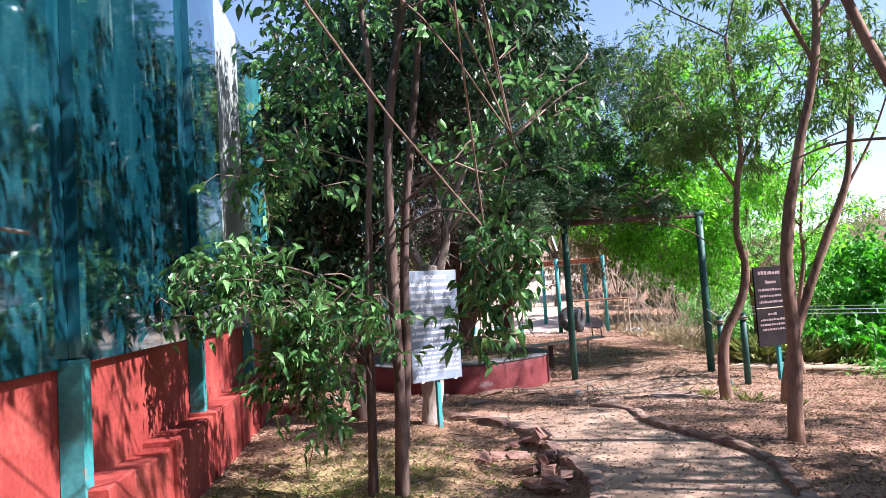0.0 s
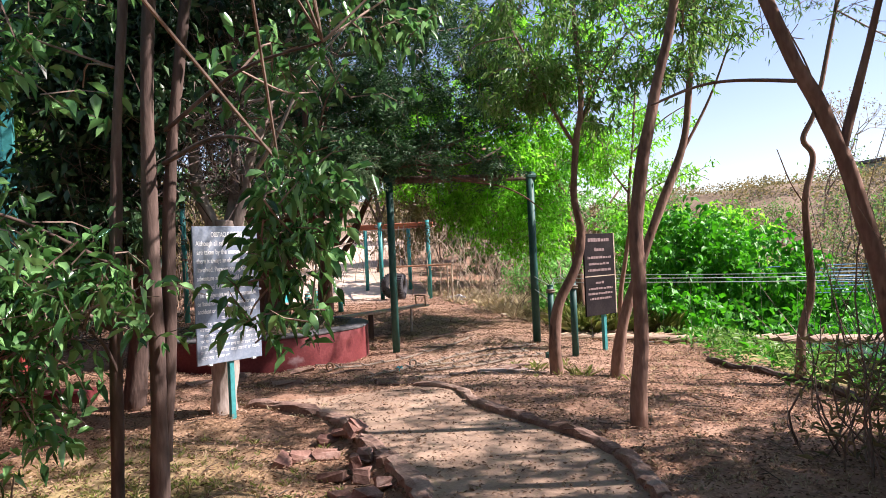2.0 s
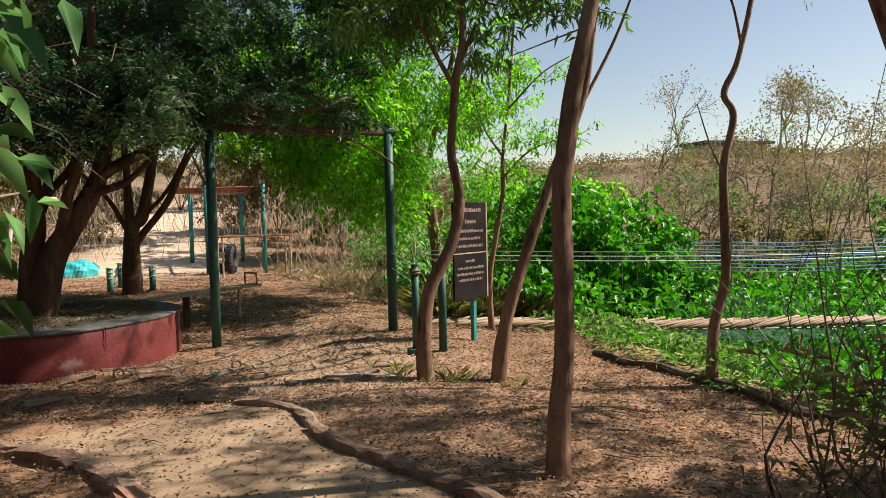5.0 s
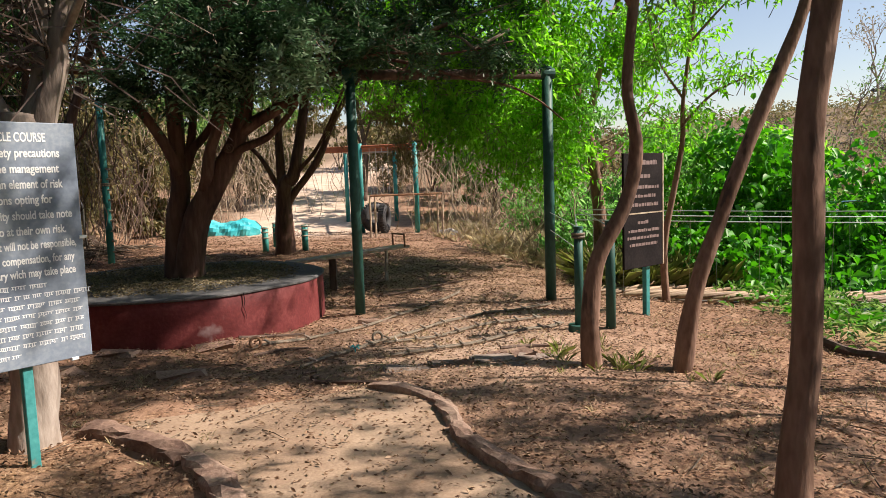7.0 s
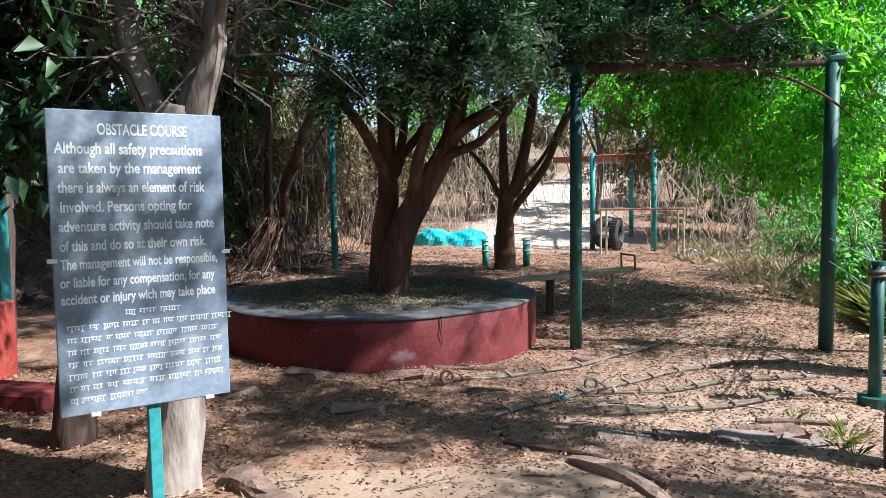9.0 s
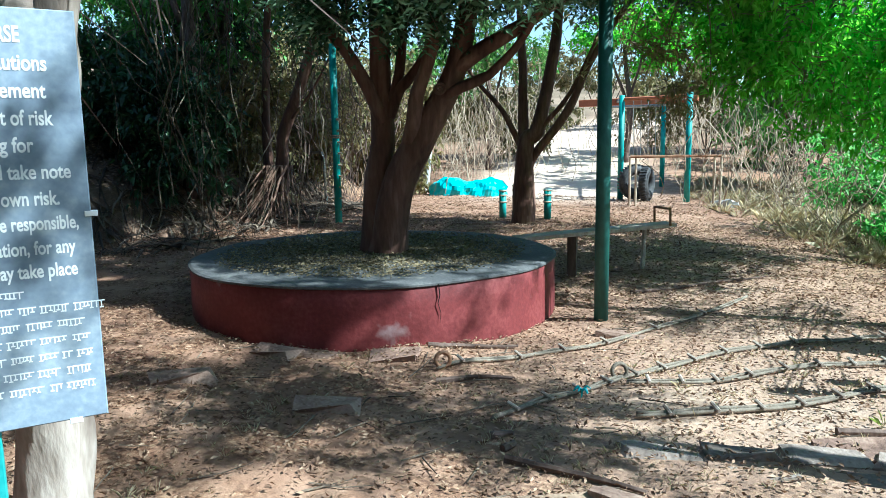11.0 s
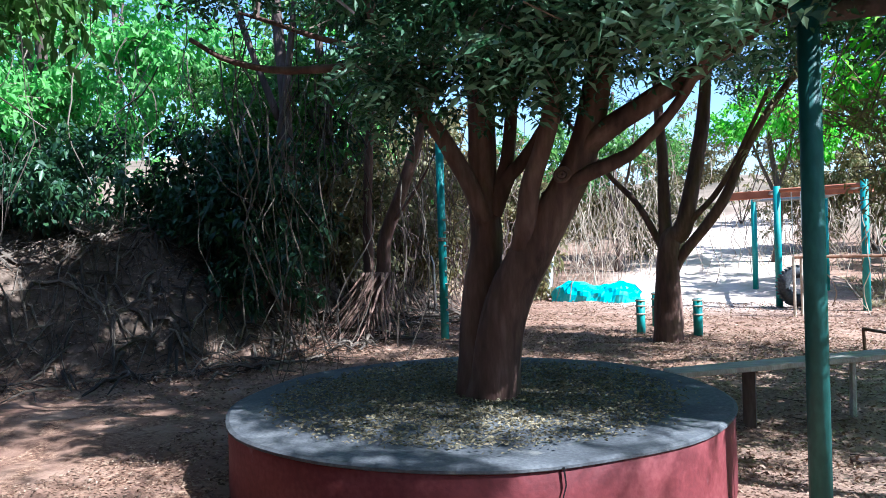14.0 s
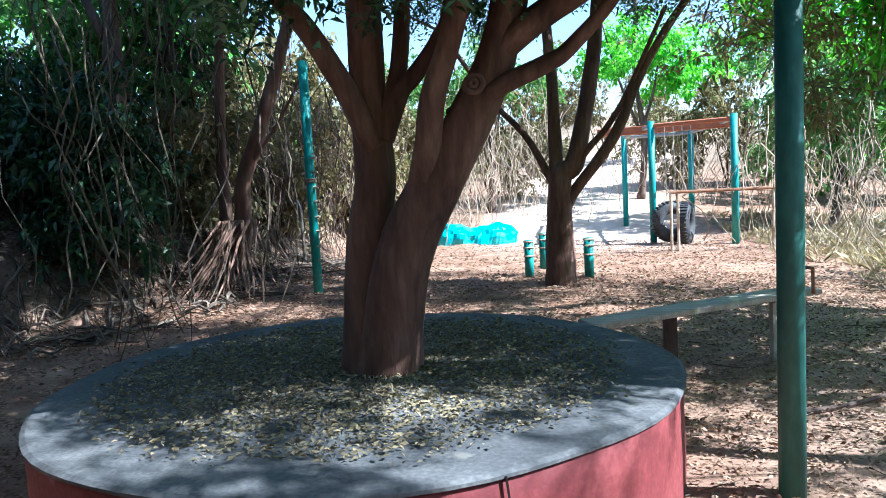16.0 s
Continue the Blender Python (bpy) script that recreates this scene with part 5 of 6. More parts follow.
crown(t5, [(3.4, 6.0, 5.0, 1.3, 1.2, 0.7, 30), (4.7, 5.8, 4.2, 1.0, 1.0, 0.7, 28)], LEAF_LIGHT, "leaf", 0.12, 0.3, 22, 0.3, 0.5, joints=j5)
t6, j6 = trunk_tree("slender_tree", (4.32, 5.3, hz(4.32, 5.3)), [([(4.31, 5.3, -0.2), (4.35, 5.3, 0.82), (4.42, 5.3, 1.58), (4.34, 5.3, 2.33), (4.3, 5.3, 2.8), (4.2, 5.3, 4.2), (4.3, 5.2, 5.4)], 0.09, 0.04, 0.2), ([(4.36, 5.3, 2.2), (4.8, 5.3, 3.0), (5.3, 5.2, 3.9)], 0.035, 0.015, 0), ([(4.98, 5.6, -0.2), (4.96, 5.6, 1.2), (4.9, 5.6, 2.6), (4.8, 5.6, 4.2)], 0.06, 0.03, 0.2)], BARK_BROWN, "brown upright tree at the thicket edge", "slender trees")
# the two highest clumps are added above the view to shade the wall
crown(t6, [(4.3, 5.1, 5.3, 1.3, 1.2, 0.7, 32), (5.4, 5.2, 4.3, 1.0, 1.0, 0.7, 50), (3.6, 3.8, 6.6, 2.2, 1.5, 0.8, 80), (2.4, 2.2, 6.6, 1.8, 1.5, 0.6, 56)], LEAF_LIGHT, "leaf", 0.12, 0.3, 22, 0.3, 0.5, joints=j6)
t7, j7 = trunk_tree("slender_tree", (5.25, 13.66, hz(5.25, 13.66)), [([(5.24, 13.66, -0.25), (5.2, 13.62, 0.6), (5.3, 13.55, 1.3), (5.38, 13.48, 1.9), (5.34, 13.36, 2.4), (5.42, 13.3, 3.2), (5.5, 13.2, 4.4)], 0.045, 0.015, 0.2),
    ([(5.35, 13.42, 2.1), (5.75, 13.3, 2.5), (6.3, 13.2, 2.7)], 0.02, 0.007, 0), ([(5.36, 13.38, 2.4), (5.0, 13.3, 2.9), (4.8, 13.2, 3.6)], 0.018, 0.007, 0), ([(5.42, 13.3, 3.1), (5.9, 13.2, 3.6), (6.4, 13.1, 3.9)], 0.016, 0.006, 0)], BARK_BROWN, "thin light-barked tree beside the dark notice board", "slender trees")
crown(t7, [(5.9, 13.2, 2.7, 0.6, 0.5, 0.3, 40), (5.0, 13.3, 3.0, 0.5, 0.5, 0.4, 40), (5.6, 13.3, 3.5, 0.7, 0.6, 0.4, 40), (5.3, 13.5, 2.1, 0.4, 0.4, 0.3, 20)], LEAF_BRIGHT, "leaf", 0.085, 0.34, 14, 0.28, 0.4, joints=j7, tube_r=0.008)
# slender trees added out of view so that their shade falls across the path
for k, (x, y, h) in enumerate(((6.6, 4.4, 5.6), (7.8, 6.3, 6.2), (9.2, 8.4, 7.0), (8.0, 2.0, 6.0), (5.9, 1.0, 5.4), (9.8, 5.2, 7.4), (6.6, -1.2, 5.6), (9.0, -0.6, 7.0))):
    z0 = hz(x, y)
    t, j = trunk_tree("slender_tree", (x, y, z0), [([(x, y, z0 - 0.1), (x + 0.1, y, z0 + h * 0.35), (x - 0.1, y + 0.1, z0 + h * 0.7), (x - 0.3, y, z0 + h)], 0.08, 0.03, 0.2), ([(x, y, z0 + h * 0.5), (x - 0.5, y - 0.1, z0 + h * 0.7), (x - 1.0, y, z0 + h * 0.9)], 0.03, 0.012, 0)], BARK_BROWN, "slender light-leaved tree added out of view to shade the path", "slender trees")
    crown(t, [(x - 0.4, y, z0 + h, 2.0, 1.7, 1.0, 100), (x - 1.1, y + 0.2, z0 + h * 0.84, 1.4, 1.3, 0.8, 50), (x + 0.8, y + 0.2, z0 + h * 0.76, 1.4, 1.3, 0.9, 50)], LEAF_LIGHT, "leaf", 0.13, 0.27, 20, 0.35, 0.4, joints=j)

# broad-leaved sapling trio in front of the notice board
sh, shj = trunk_tree("sapling_clump", (-0.3, 5.86, 0), [
    ([(-0.47, 5.86, -0.1), (-0.45, 5.86, 0.5), (-0.43, 5.86, 1.07), (-0.38, 5.86, 2.25), (-0.3, 5.88, 3.46), (-0.4, 5.9, 4.6)], 0.042, 0.025, 0.15),
    ([(-0.22, 5.85, -0.1), (-0.2, 5.85, 0.5), (-0.19, 5.85, 1.06), (-0.19, 5.85, 2.4), (-0.13, 5.86, 3.29), (0.03, 5.88, 4.2), (0.1, 5.9, 5.2)], 0.055, 0.03, 0.15),
    ([(-0.19, 5.9, 0.4), (-0.14, 5.93, 1.1), (-0.08, 5.93, 2.23), (0.08, 5.93, 3.42), (0.2, 5.95, 4.4)], 0.045, 0.025, 0),
    ([(-0.43, 5.86, 1.2), (-0.9, 5.75, 1.55), (-1.5, 5.65, 1.75), (-2.0, 5.6, 1.8)], 0.014, 0.006, 0),
    ([(-0.42, 5.86, 1.6), (-0.9, 5.6, 1.9), (-1.4, 5.5, 2.0)], 0.014, 0.006, 0),
    ([(-0.4, 5.86, 0.9), (-0.5, 5.75, 1.2), (-0.7, 5.6, 1.3)], 0.012, 0.006, 0),
    ([(-0.12, 5.9, 2.2), (0.3, 5.6, 2.3), (0.66, 5.25, 2.1), (0.64, 5.2, 1.5)], 0.014, 0.004, 0),
    ([(-0.1, 5.9, 2.4), (0.4, 5.7, 2.7), (0.9, 5.5, 2.8)], 0.014, 0.006, 0)], BARK_DARK, "clump of thin dark stems with broad glossy leaves")
crown(sh, [(-1.85, 5.65, 1.72, 0.4, 0.3, 0.25, 34), (-1.35, 5.6, 1.75, 0.45, 0.35, 0.42, 66), (-0.85, 5.6, 1.45, 0.4, 0.3, 0.36, 70), (-0.9, 5.6, 1.02, 0.22, 0.25, 0.25, 34), (-0.35, 5.6, 1.45, 0.28, 0.22, 0.12, 22), (-0.85, 5.5, 0.8, 0.12, 0.12, 0.18, 12)], LEAF_BROAD, "leaf", 0.105, 0.42, 9, 0.26, 0.45, joints=shj, tube_r=0.007, wide=True, share=1.0)
crown(sh, [(0.78, 5.2, 1.95, 0.14, 0.14, 0.24, 34), (0.7, 5.2, 1.68, 0.12, 0.12, 0.16, 22), (0.56, 5.2, 1.5, 0.08, 0.1, 0.12, 12), (0.52, 5.2, 1.3, 0.05, 0.08, 0.1, 8), (0.82, 5.2, 1.35, 0.06, 0.08, 0.14, 8)], LEAF_BROAD, "leaf", 0.095, 0.42, 8, 0.14, 0.6, joints=shj, tube_r=0.006, wide=True, share=1.0)
# clumps over the path near 4 m are added unseen to dapple the wall
crown(sh, [(0.7, 6.4, 2.75, 0.5, 0.4, 0.4, 30), (1.15, 6.4, 3.4, 0.4, 0.4, 0.4, 26), (-1.3, 5.9, 2.9, 0.6, 0.5, 0.5, 30), (0.5, 5.9, 4.3, 0.9, 0.7, 0.5, 50), (-0.6, 5.9, 4.4, 0.9, 0.7, 0.5, 50), (0.2, 6.1, 5.3, 1.6, 1.2, 0.6, 110), (0.3, 4.3, 4.0, 0.7, 0.5, 0.3, 45), (0.6, 3.5, 3.9, 0.9, 0.7, 0.3, 55), (0.5, 2.3, 3.8, 0.8, 0.7, 0.3, 50), (0.6, 1.0, 3.9, 0.8, 0.7, 0.3, 50), (-0.9, 6.4, 3.7, 0.7, 0.5, 0.5, 50)], LEAF_BROAD, "leaf", 0.11, 0.5, 8, 0.26, 0.45, joints=shj, tube_r=0.008, wide=True, share=1.0)

# pale gnarled tree behind the notice board, with a tangle of dry twigs
gn, gj = trunk_tree("gnarled_tree", (-0.66, 9.12, 0), [
    ([(-0.6, 9.2, -0.1), (-0.56, 9.2, 0.5), (-0.54, 9.2, 1.2), (-0.5, 9.22, 1.8), (-0.48, 9.24, 2.0)], 0.135, 0.14, 0.15),
    ([(-0.54, 9.2, 1.7), (-0.62, 9.2, 2.0), (-0.74, 9.2, 2.3), (-0.78, 9.2, 2.6), (-0.9, 9.3, 3.6), (-1.2, 9.5, 4.8)], 0.085, 0.035, 0),
    ([(-0.44, 9.22, 1.8), (-0.35, 9.2, 2.05), (-0.27, 9.2, 2.3), (-0.22, 9.2, 2.6), (0.1, 9.3, 3.5), (0.4, 9.5, 4.6)], 0.08, 0.03, 0),
    ([(-0.5, 9.24, 1.85), (-0.42, 9.3, 2.2), (-0.4, 9.35, 2.6), (-0.4, 9.4, 3.8), (-0.5, 9.6, 5.0)], 0.07, 0.03, 0),
    ([(-0.78, 9.2, 2.8), (-0.6, 9.1, 3.15), (0.0, 9.0, 3.25), (0.5, 8.9, 3.3), (0.62, 8.9, 3.1)], 0.018, 0.006, 0), ([(-0.25, 9.2, 2.4), (0.1, 8.9, 2.8), (0.5, 8.8, 3.5), (0.9, 8.7, 3.9)], 0.025, 0.008, 0)], BARK_PALE, "pale gnarled tree forking behind the notice board", lump=0.4, seg=12)
# the clump at 6.6 m is added overhead to shade the end wall
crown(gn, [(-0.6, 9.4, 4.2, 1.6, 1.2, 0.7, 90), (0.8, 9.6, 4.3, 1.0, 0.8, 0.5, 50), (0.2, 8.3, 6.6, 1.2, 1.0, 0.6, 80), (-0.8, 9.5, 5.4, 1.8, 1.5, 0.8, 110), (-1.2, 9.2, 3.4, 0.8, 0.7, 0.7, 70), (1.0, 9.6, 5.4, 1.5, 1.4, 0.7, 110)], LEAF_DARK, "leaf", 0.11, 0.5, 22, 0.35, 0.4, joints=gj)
tg = Build()
for k in range(1100):
    p = np.array([min(rng.normal() * 0.6 - 0.8, -0.3), 9.3 + 0.2 * rng.uniform(-1, 1), max(2.3, 3.2 + rng.normal() * 0.65)])
    d = unit(rng.normal(size=3) + (-0.2, 0, 0.3))
    l, e = 0.2 + 0.8 * rng.random() ** 2, rng.normal(size=(2, 3)) * 0.16
    tg.tube([p, p + d * l * 0.35 + e[0] * l * 0.6, p + d * l * 0.7 + e[1] * l, p + (d + e[0] + e[1]) * l], [0.008, 0.006, 0.005, 0.002], 3, cap=False)
tagged(part("dry_tangle", tg, TWIG_PINK, gn, "tangle of bare pinkish twigs"), kind="stuff")

# dense dark trees behind the building and the bank
def thicket_tree(x, y, h, clumps, mat, leaf=0.1, per=10, width=0.42, label="dense leafy tree in the shade", kind="leaf"):
    z0 = hz(x, y)
    t, j = trunk_tree("thicket_tree", (x, y, z0), [([(x, y, z0 - 0.1), (x + 0.15, y, z0 + h * 0.3), (x - 0.1, y + 0.1, z0 + h * 0.65), (x, y, z0 + h)], 0.12, 0.05, 0.3), ([(x, y, z0 + h * 0.3), (x + 0.5, y - 0.2, z0 + h * 0.55), (x + 0.8, y - 0.3, z0 + h * 0.85)], 0.06, 0.025, 0), ([(x, y, z0 + h * 0.35), (x - 0.6, y - 0.3, z0 + h * 0.6), (x - 1.1, y - 0.3, z0 + h * 0.9)], 0.06, 0.025, 0)], BARK_DARK, label, "thicket trees")
    crown(t, clumps, mat, kind, leaf * 1.35, width * 1.2, per * 2 + 2, 0.5, 0.4, joints=j, share=0.6)


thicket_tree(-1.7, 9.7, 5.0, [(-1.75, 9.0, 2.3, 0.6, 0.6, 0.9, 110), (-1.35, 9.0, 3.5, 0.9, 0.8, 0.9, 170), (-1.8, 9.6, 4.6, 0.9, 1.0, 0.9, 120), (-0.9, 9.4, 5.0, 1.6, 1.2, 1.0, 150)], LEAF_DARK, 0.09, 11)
# lighter leaf colour stands in for sun that cannot reach this crown
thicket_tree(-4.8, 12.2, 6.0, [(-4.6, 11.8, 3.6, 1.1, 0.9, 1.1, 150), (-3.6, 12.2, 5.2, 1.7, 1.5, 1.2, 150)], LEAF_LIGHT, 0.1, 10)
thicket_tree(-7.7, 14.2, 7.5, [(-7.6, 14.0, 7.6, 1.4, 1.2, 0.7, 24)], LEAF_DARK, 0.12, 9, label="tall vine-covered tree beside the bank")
# these crowns above 6 m are added to keep sun off the bank
thicket_tree(-5.8, 17.6, 8.0, [(-3.4, 16.6, 6.6, 1.8, 1.7, 0.8, 190), (-1.4, 16.6, 6.8, 2.0, 1.8, 0.7, 190), (-2.4, 19.2, 6.8, 2.0, 1.9, 0.8, 190), (-0.6, 14.6, 7.2, 2.2, 1.8, 0.7, 150)], LEAF_DARK, 0.13, 9, label="tall tree arching over the bank, added to shade it")

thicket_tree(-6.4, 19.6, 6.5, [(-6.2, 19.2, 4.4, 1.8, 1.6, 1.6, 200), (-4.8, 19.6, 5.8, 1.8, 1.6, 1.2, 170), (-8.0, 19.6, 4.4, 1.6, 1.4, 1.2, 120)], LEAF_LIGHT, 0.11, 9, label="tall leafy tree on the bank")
# these two trees carry sunlight in their leaf colour
thicket_tree(-10.5, 17.0, 7.0, [(-10.4, 16.8, 4.2, 2.0, 1.4, 1.3, 130), (-9.0, 17.8, 5.2, 2.2, 1.6, 1.4, 170), (-12.0, 17.4, 5.2, 2.2, 2.0, 1.8, 110)], LEAF_SUN_TINTED, 0.12, 9, label="leafy tree behind the bank, coloured as if sunlit")
thicket_tree(-14.5, 22.0, 8.0, [(-14, 21.4, 4.4, 2.6, 2.0, 2.2, 130), (-11.5, 22, 6.0, 2.6, 2.2, 1.6, 110), (-9.0, 23, 5.0, 2.4, 2.2, 2.0, 120)], LEAF_SUN_TINTED, 0.14, 9, label="leafy tree behind the bank, coloured as if sunlit")
thicket_tree(-4.0, 33.0, 6.0, [(-3.6, 32.6, 4.6, 2.2, 1.6, 1.3, 150), (-6.4, 32.0, 4.0, 2.2, 1.8, 1.8, 170)], LEAF_LIGHT, 0.12, 9, label="light green tree by the sandy track")
thicket_tree(0.8, 34.5, 6.5, [(0.6, 34, 5.6, 1.8, 1.6, 1.2, 130), (2.2, 34.5, 5.0, 1.6, 1.4, 1.2, 110)], LEAF_BRIGHT, 0.13, 9, label="bright green tree by the sandy track")
thicket_tree(5.5, 30.0, 6.0, [(5.2, 29.5, 3.6, 2.0, 1.6, 1.6, 190), (7.5, 29, 3.4, 2.0, 1.8, 2.0, 190), (4.2, 30.5, 5.0, 1.8, 1.6, 1.0, 120)], LEAF_LIGHT, 0.13, 9, label="light green tree behind the dry grass")
thicket_tree(9.6, 21.2, 3.0, [(9.4, 20.8, 1.3, 1.6, 1.4, 1.0, 190), (8.2, 20.8, 1.9, 1.0, 1.0, 0.9, 110), (10.4, 20.4, 1.4, 1.5, 1.4, 0.9, 130)], LEAF_BRIGHT, 0.1, 10, label="bright bushy tree by the pond")

# unseen trees behind the start of the walk and behind the building, added to block sky light
for x, y in ((0.5, -5.5), (4.5, -6.0), (-4.0, -4.5), (9.0, -5.0), (13.0, -2.0), (-9.5, -1.0), (-10.0, 5.0), (-9.0, 10.0), (13.5, 4.5)):
    thicket_tree(x, y, 8.5, [(x, y, 2.4, 2.4, 1.6, 1.6, 170), (x + 1.2, y, 5.2, 2.4, 1.8, 1.4, 170), (x - 1.6, y + 0.3, 4.6, 2.0, 1.8, 1.6, 150), (x, y, 8.0, 2.6, 2.0, 1.6, 170)], LEAF_DARK, 0.2, 8, label="dense leafy tree added out of view to block sky light")

# leaning tree with bared roots on the bank
rt, rj = trunk_tree("leaning_tree", (-4.6, 18.6, hz(-4.6, 18.6)), [([(-4.72, 18.6, 0.7), (-4.62, 18.6, 1.2), (-4.54, 18.6, 1.75), (-4.05, 18.6, 2.9), (-3.6, 18.6, 4.2), (-3.2, 18.6, 5.6)], 0.13, 0.06, 0.3), ([(-5.0, 18.8, 0.9), (-5.0, 18.8, 2.2), (-4.9, 18.8, 3.6), (-4.8, 18.9, 5.0)], 0.09, 0.05, 0.2), ([(-4.5, 18.6, 1.85), (-3.95, 18.5, 2.4), (-3.5, 18.4, 3.0)], 0.03, 0.012, 0)], BARK_RED, "leaning reddish tree on the bank with bared roots")
rb = Build()
for k in range(46):
    a = rng.uniform(-0.9, 1.1)
    l = rng.uniform(0.4, 1.3)
    x0, y0 = -4.66 + rng.normal() * 0.12, 18.5 + rng.normal() * 0.08
    pts = []
    for q in range(6):
        t = q / 5
        x, y = x0 + math.sin(a) * l * t + rng.normal() * 0.02, y0 - math.cos(a) * l * t * 1.2
        pts.append((x, y, max(hz(x, y) + 0.02, 1.15 - 1.3 * t)))
    rb.tube(pts, taper(6, rng.uniform(0.012, 0.03), 0.004), 5, cap=False)
tagged(part("root_mass", rb, BARK_BROWN, rt, "bared pale roots"), kind="stuff")
crown(rt, [(-3.4, 18.6, 5.4, 1.3, 1.2, 0.8, 90), (-4.9, 18.8, 5.2, 1.2, 1.2, 0.8, 80)], LEAF_DARK, "leaf", 0.13, 0.5, 22, 0.4, 0.4, joints=rj)


def vines(name, label, boxes, n, mat, wander, thick=(0.004, 0.014)):
    """Hanging and creeping vines and roots as one tangle."""
    root = thing(name, (boxes[0][0], boxes[0][1], hz(boxes[0][0], boxes[0][1])), label, "vines", kind="stuff")
    b = Build()
    for k in range(n):
        x, y, sx, sy, top = boxes[k % len(boxes)]
        px, py = x + rng.normal() * sx, y + rng.normal() * sy
        z0, z1 = hz(px, py), top + rng.normal() * 0.5
        if rng.random() < 0.35:
            z0 += rng.random() * (z1 - z0) * 0.6
        step = rng.normal(size=(9, 2)) * wander
        q = np.cumsum(step, 0)
        pts = [(px + q[i, 0], py + q[i, 1], z0 + (z1 - z0) * i / 8 + rng.normal() * 0.05) for i in range(9)]
        b.tube(smooth_line(pts, 2), rng.uniform(*thick), 4, cap=False)
    part("stems", b, mat, root)


vines("hanging_vines", "tangle of hanging woody vines and creepers", [(-4.1, 15.6, 0.2, 0.2, 4.0), (-5.0, 16.8, 0.7, 0.5, 4.2), (-5.8, 17.4, 0.9, 0.6, 4.2), (-7.0, 16.4, 1.4, 0.8, 4.6), (-7.8, 14.1, 0.22, 0.25, 5.0), (-5.4, 20.5, 0.7, 1.2, 4.0), (-4.6, 17.4, 0.6, 0.5, 4.0)], 95, VINE, 0.13, (0.003, 0.012))
# same stems as dry_stems, in darker bark that stands in for shade
vines("bank_stems", "thicket of bare stems painted dark for shade at the bank top", [(-5.6, 25.0, 0.7, 1.0, 3.0), (-5.4, 22.5, 0.6, 1.2, 3.2), (-5.2, 20.4, 0.5, 0.8, 3.0)], 150, BARK_DARK, 0.12, (0.004, 0.012))
vines("dry_stems", "thicket of dry bare stems behind the clearing", [(-6.2, 26.5, 0.8, 1.0, 3.0), (-6.5, 28.5, 1.2, 1.2, 3.2), (4.6, 27.5, 1.0, 1.2, 2.6), (-4.3, 30.0, 0.6, 0.8, 2.4), (-3.4, 33.0, 0.8, 0.8, 3.0), (2.8, 33.0, 1.2, 0.8, 2.5), (1.4, 36.0, 1.5, 0.6, 3.0), (5.0, 19.4, 0.6, 1.2, 1.5), (4.2, 24.0, 0.7, 1.4, 1.5), (-3.4, 31.5, 1.8, 0.8, 3.4)], 640, DRY_TWIG, 0.12, (0.004, 0.012))
tr = Build()
for k in range(3600):
    px, py = rng.uniform(-11, -3.8), rng.uniform(12.5, 23)
    d = float(np.interp(py, TOE_Y, TOE_X)) - px
    if d < -0.6 or d > 4:
        continue
    a = rng.normal() * 0.9 - 0.6
    l = rng.uniform(0.2, 0.9)
    pts = [(px + math.cos(a) * l * t, py + math.sin(a) * l * t, hz(px + math.cos(a) * l * t, py + math.sin(a) * l * t) + 0.03 + 0.12 * math.sin(t * 3.1) * rng.random()) for t in (0, 0.33, 0.66, 1)]
    w = 0.5 + 2.4 * rng.random() ** 3
    tr.tube(pts, [0.012 * w, 0.01 * w, 0.008 * w, 0.004 * w], 4, cap=False)
tagged(part("bank_roots", tr, VINE), "dry roots and stems trailing down the shaded bank", "roots", kind="stuff")

def bush(x, y, rx, ry, h, n, mat, label, leaf=0.13, per=22, low=0.0):
    z0 = hz(x, y)
    root = thing("bush", (x, y, z0), label, "bush", "bushes round the clearing")
    b = Build()
    for k in range(7):
        a = k * 0.9
        e = (x + math.cos(a) * rx * 0.5, y + math.sin(a) * ry * 0.5, z0 + low + h * 0.8)
        b.tube(smooth_line([(x, y, z0 - 0.1), ((x + e[0]) / 2 + 0.1, (y + e[1]) / 2, z0 + h * 0.4), e], 3), taper(7, 0.03, 0.008), 5, cap=False)
    tagged(part("stem_base", b, BARK_DARK, root), kind="stuff")
    crown(root, [(x, y, z0 + low + h * 0.5, rx, ry, h * 0.55, n), (x + rx * 0.6, y - ry * 0.3, z0 + low + h * 0.35, rx * 0.6, ry * 0.6, h * 0.4, n // 2), (x - rx * 0.6, y - ry * 0.2, z0 + low + h * 0.4, rx * 0.6, ry * 0.6, h * 0.45, n // 2)], mat, "leaf", leaf, 0.5, per, 0.4, 0.3, share=0.35)


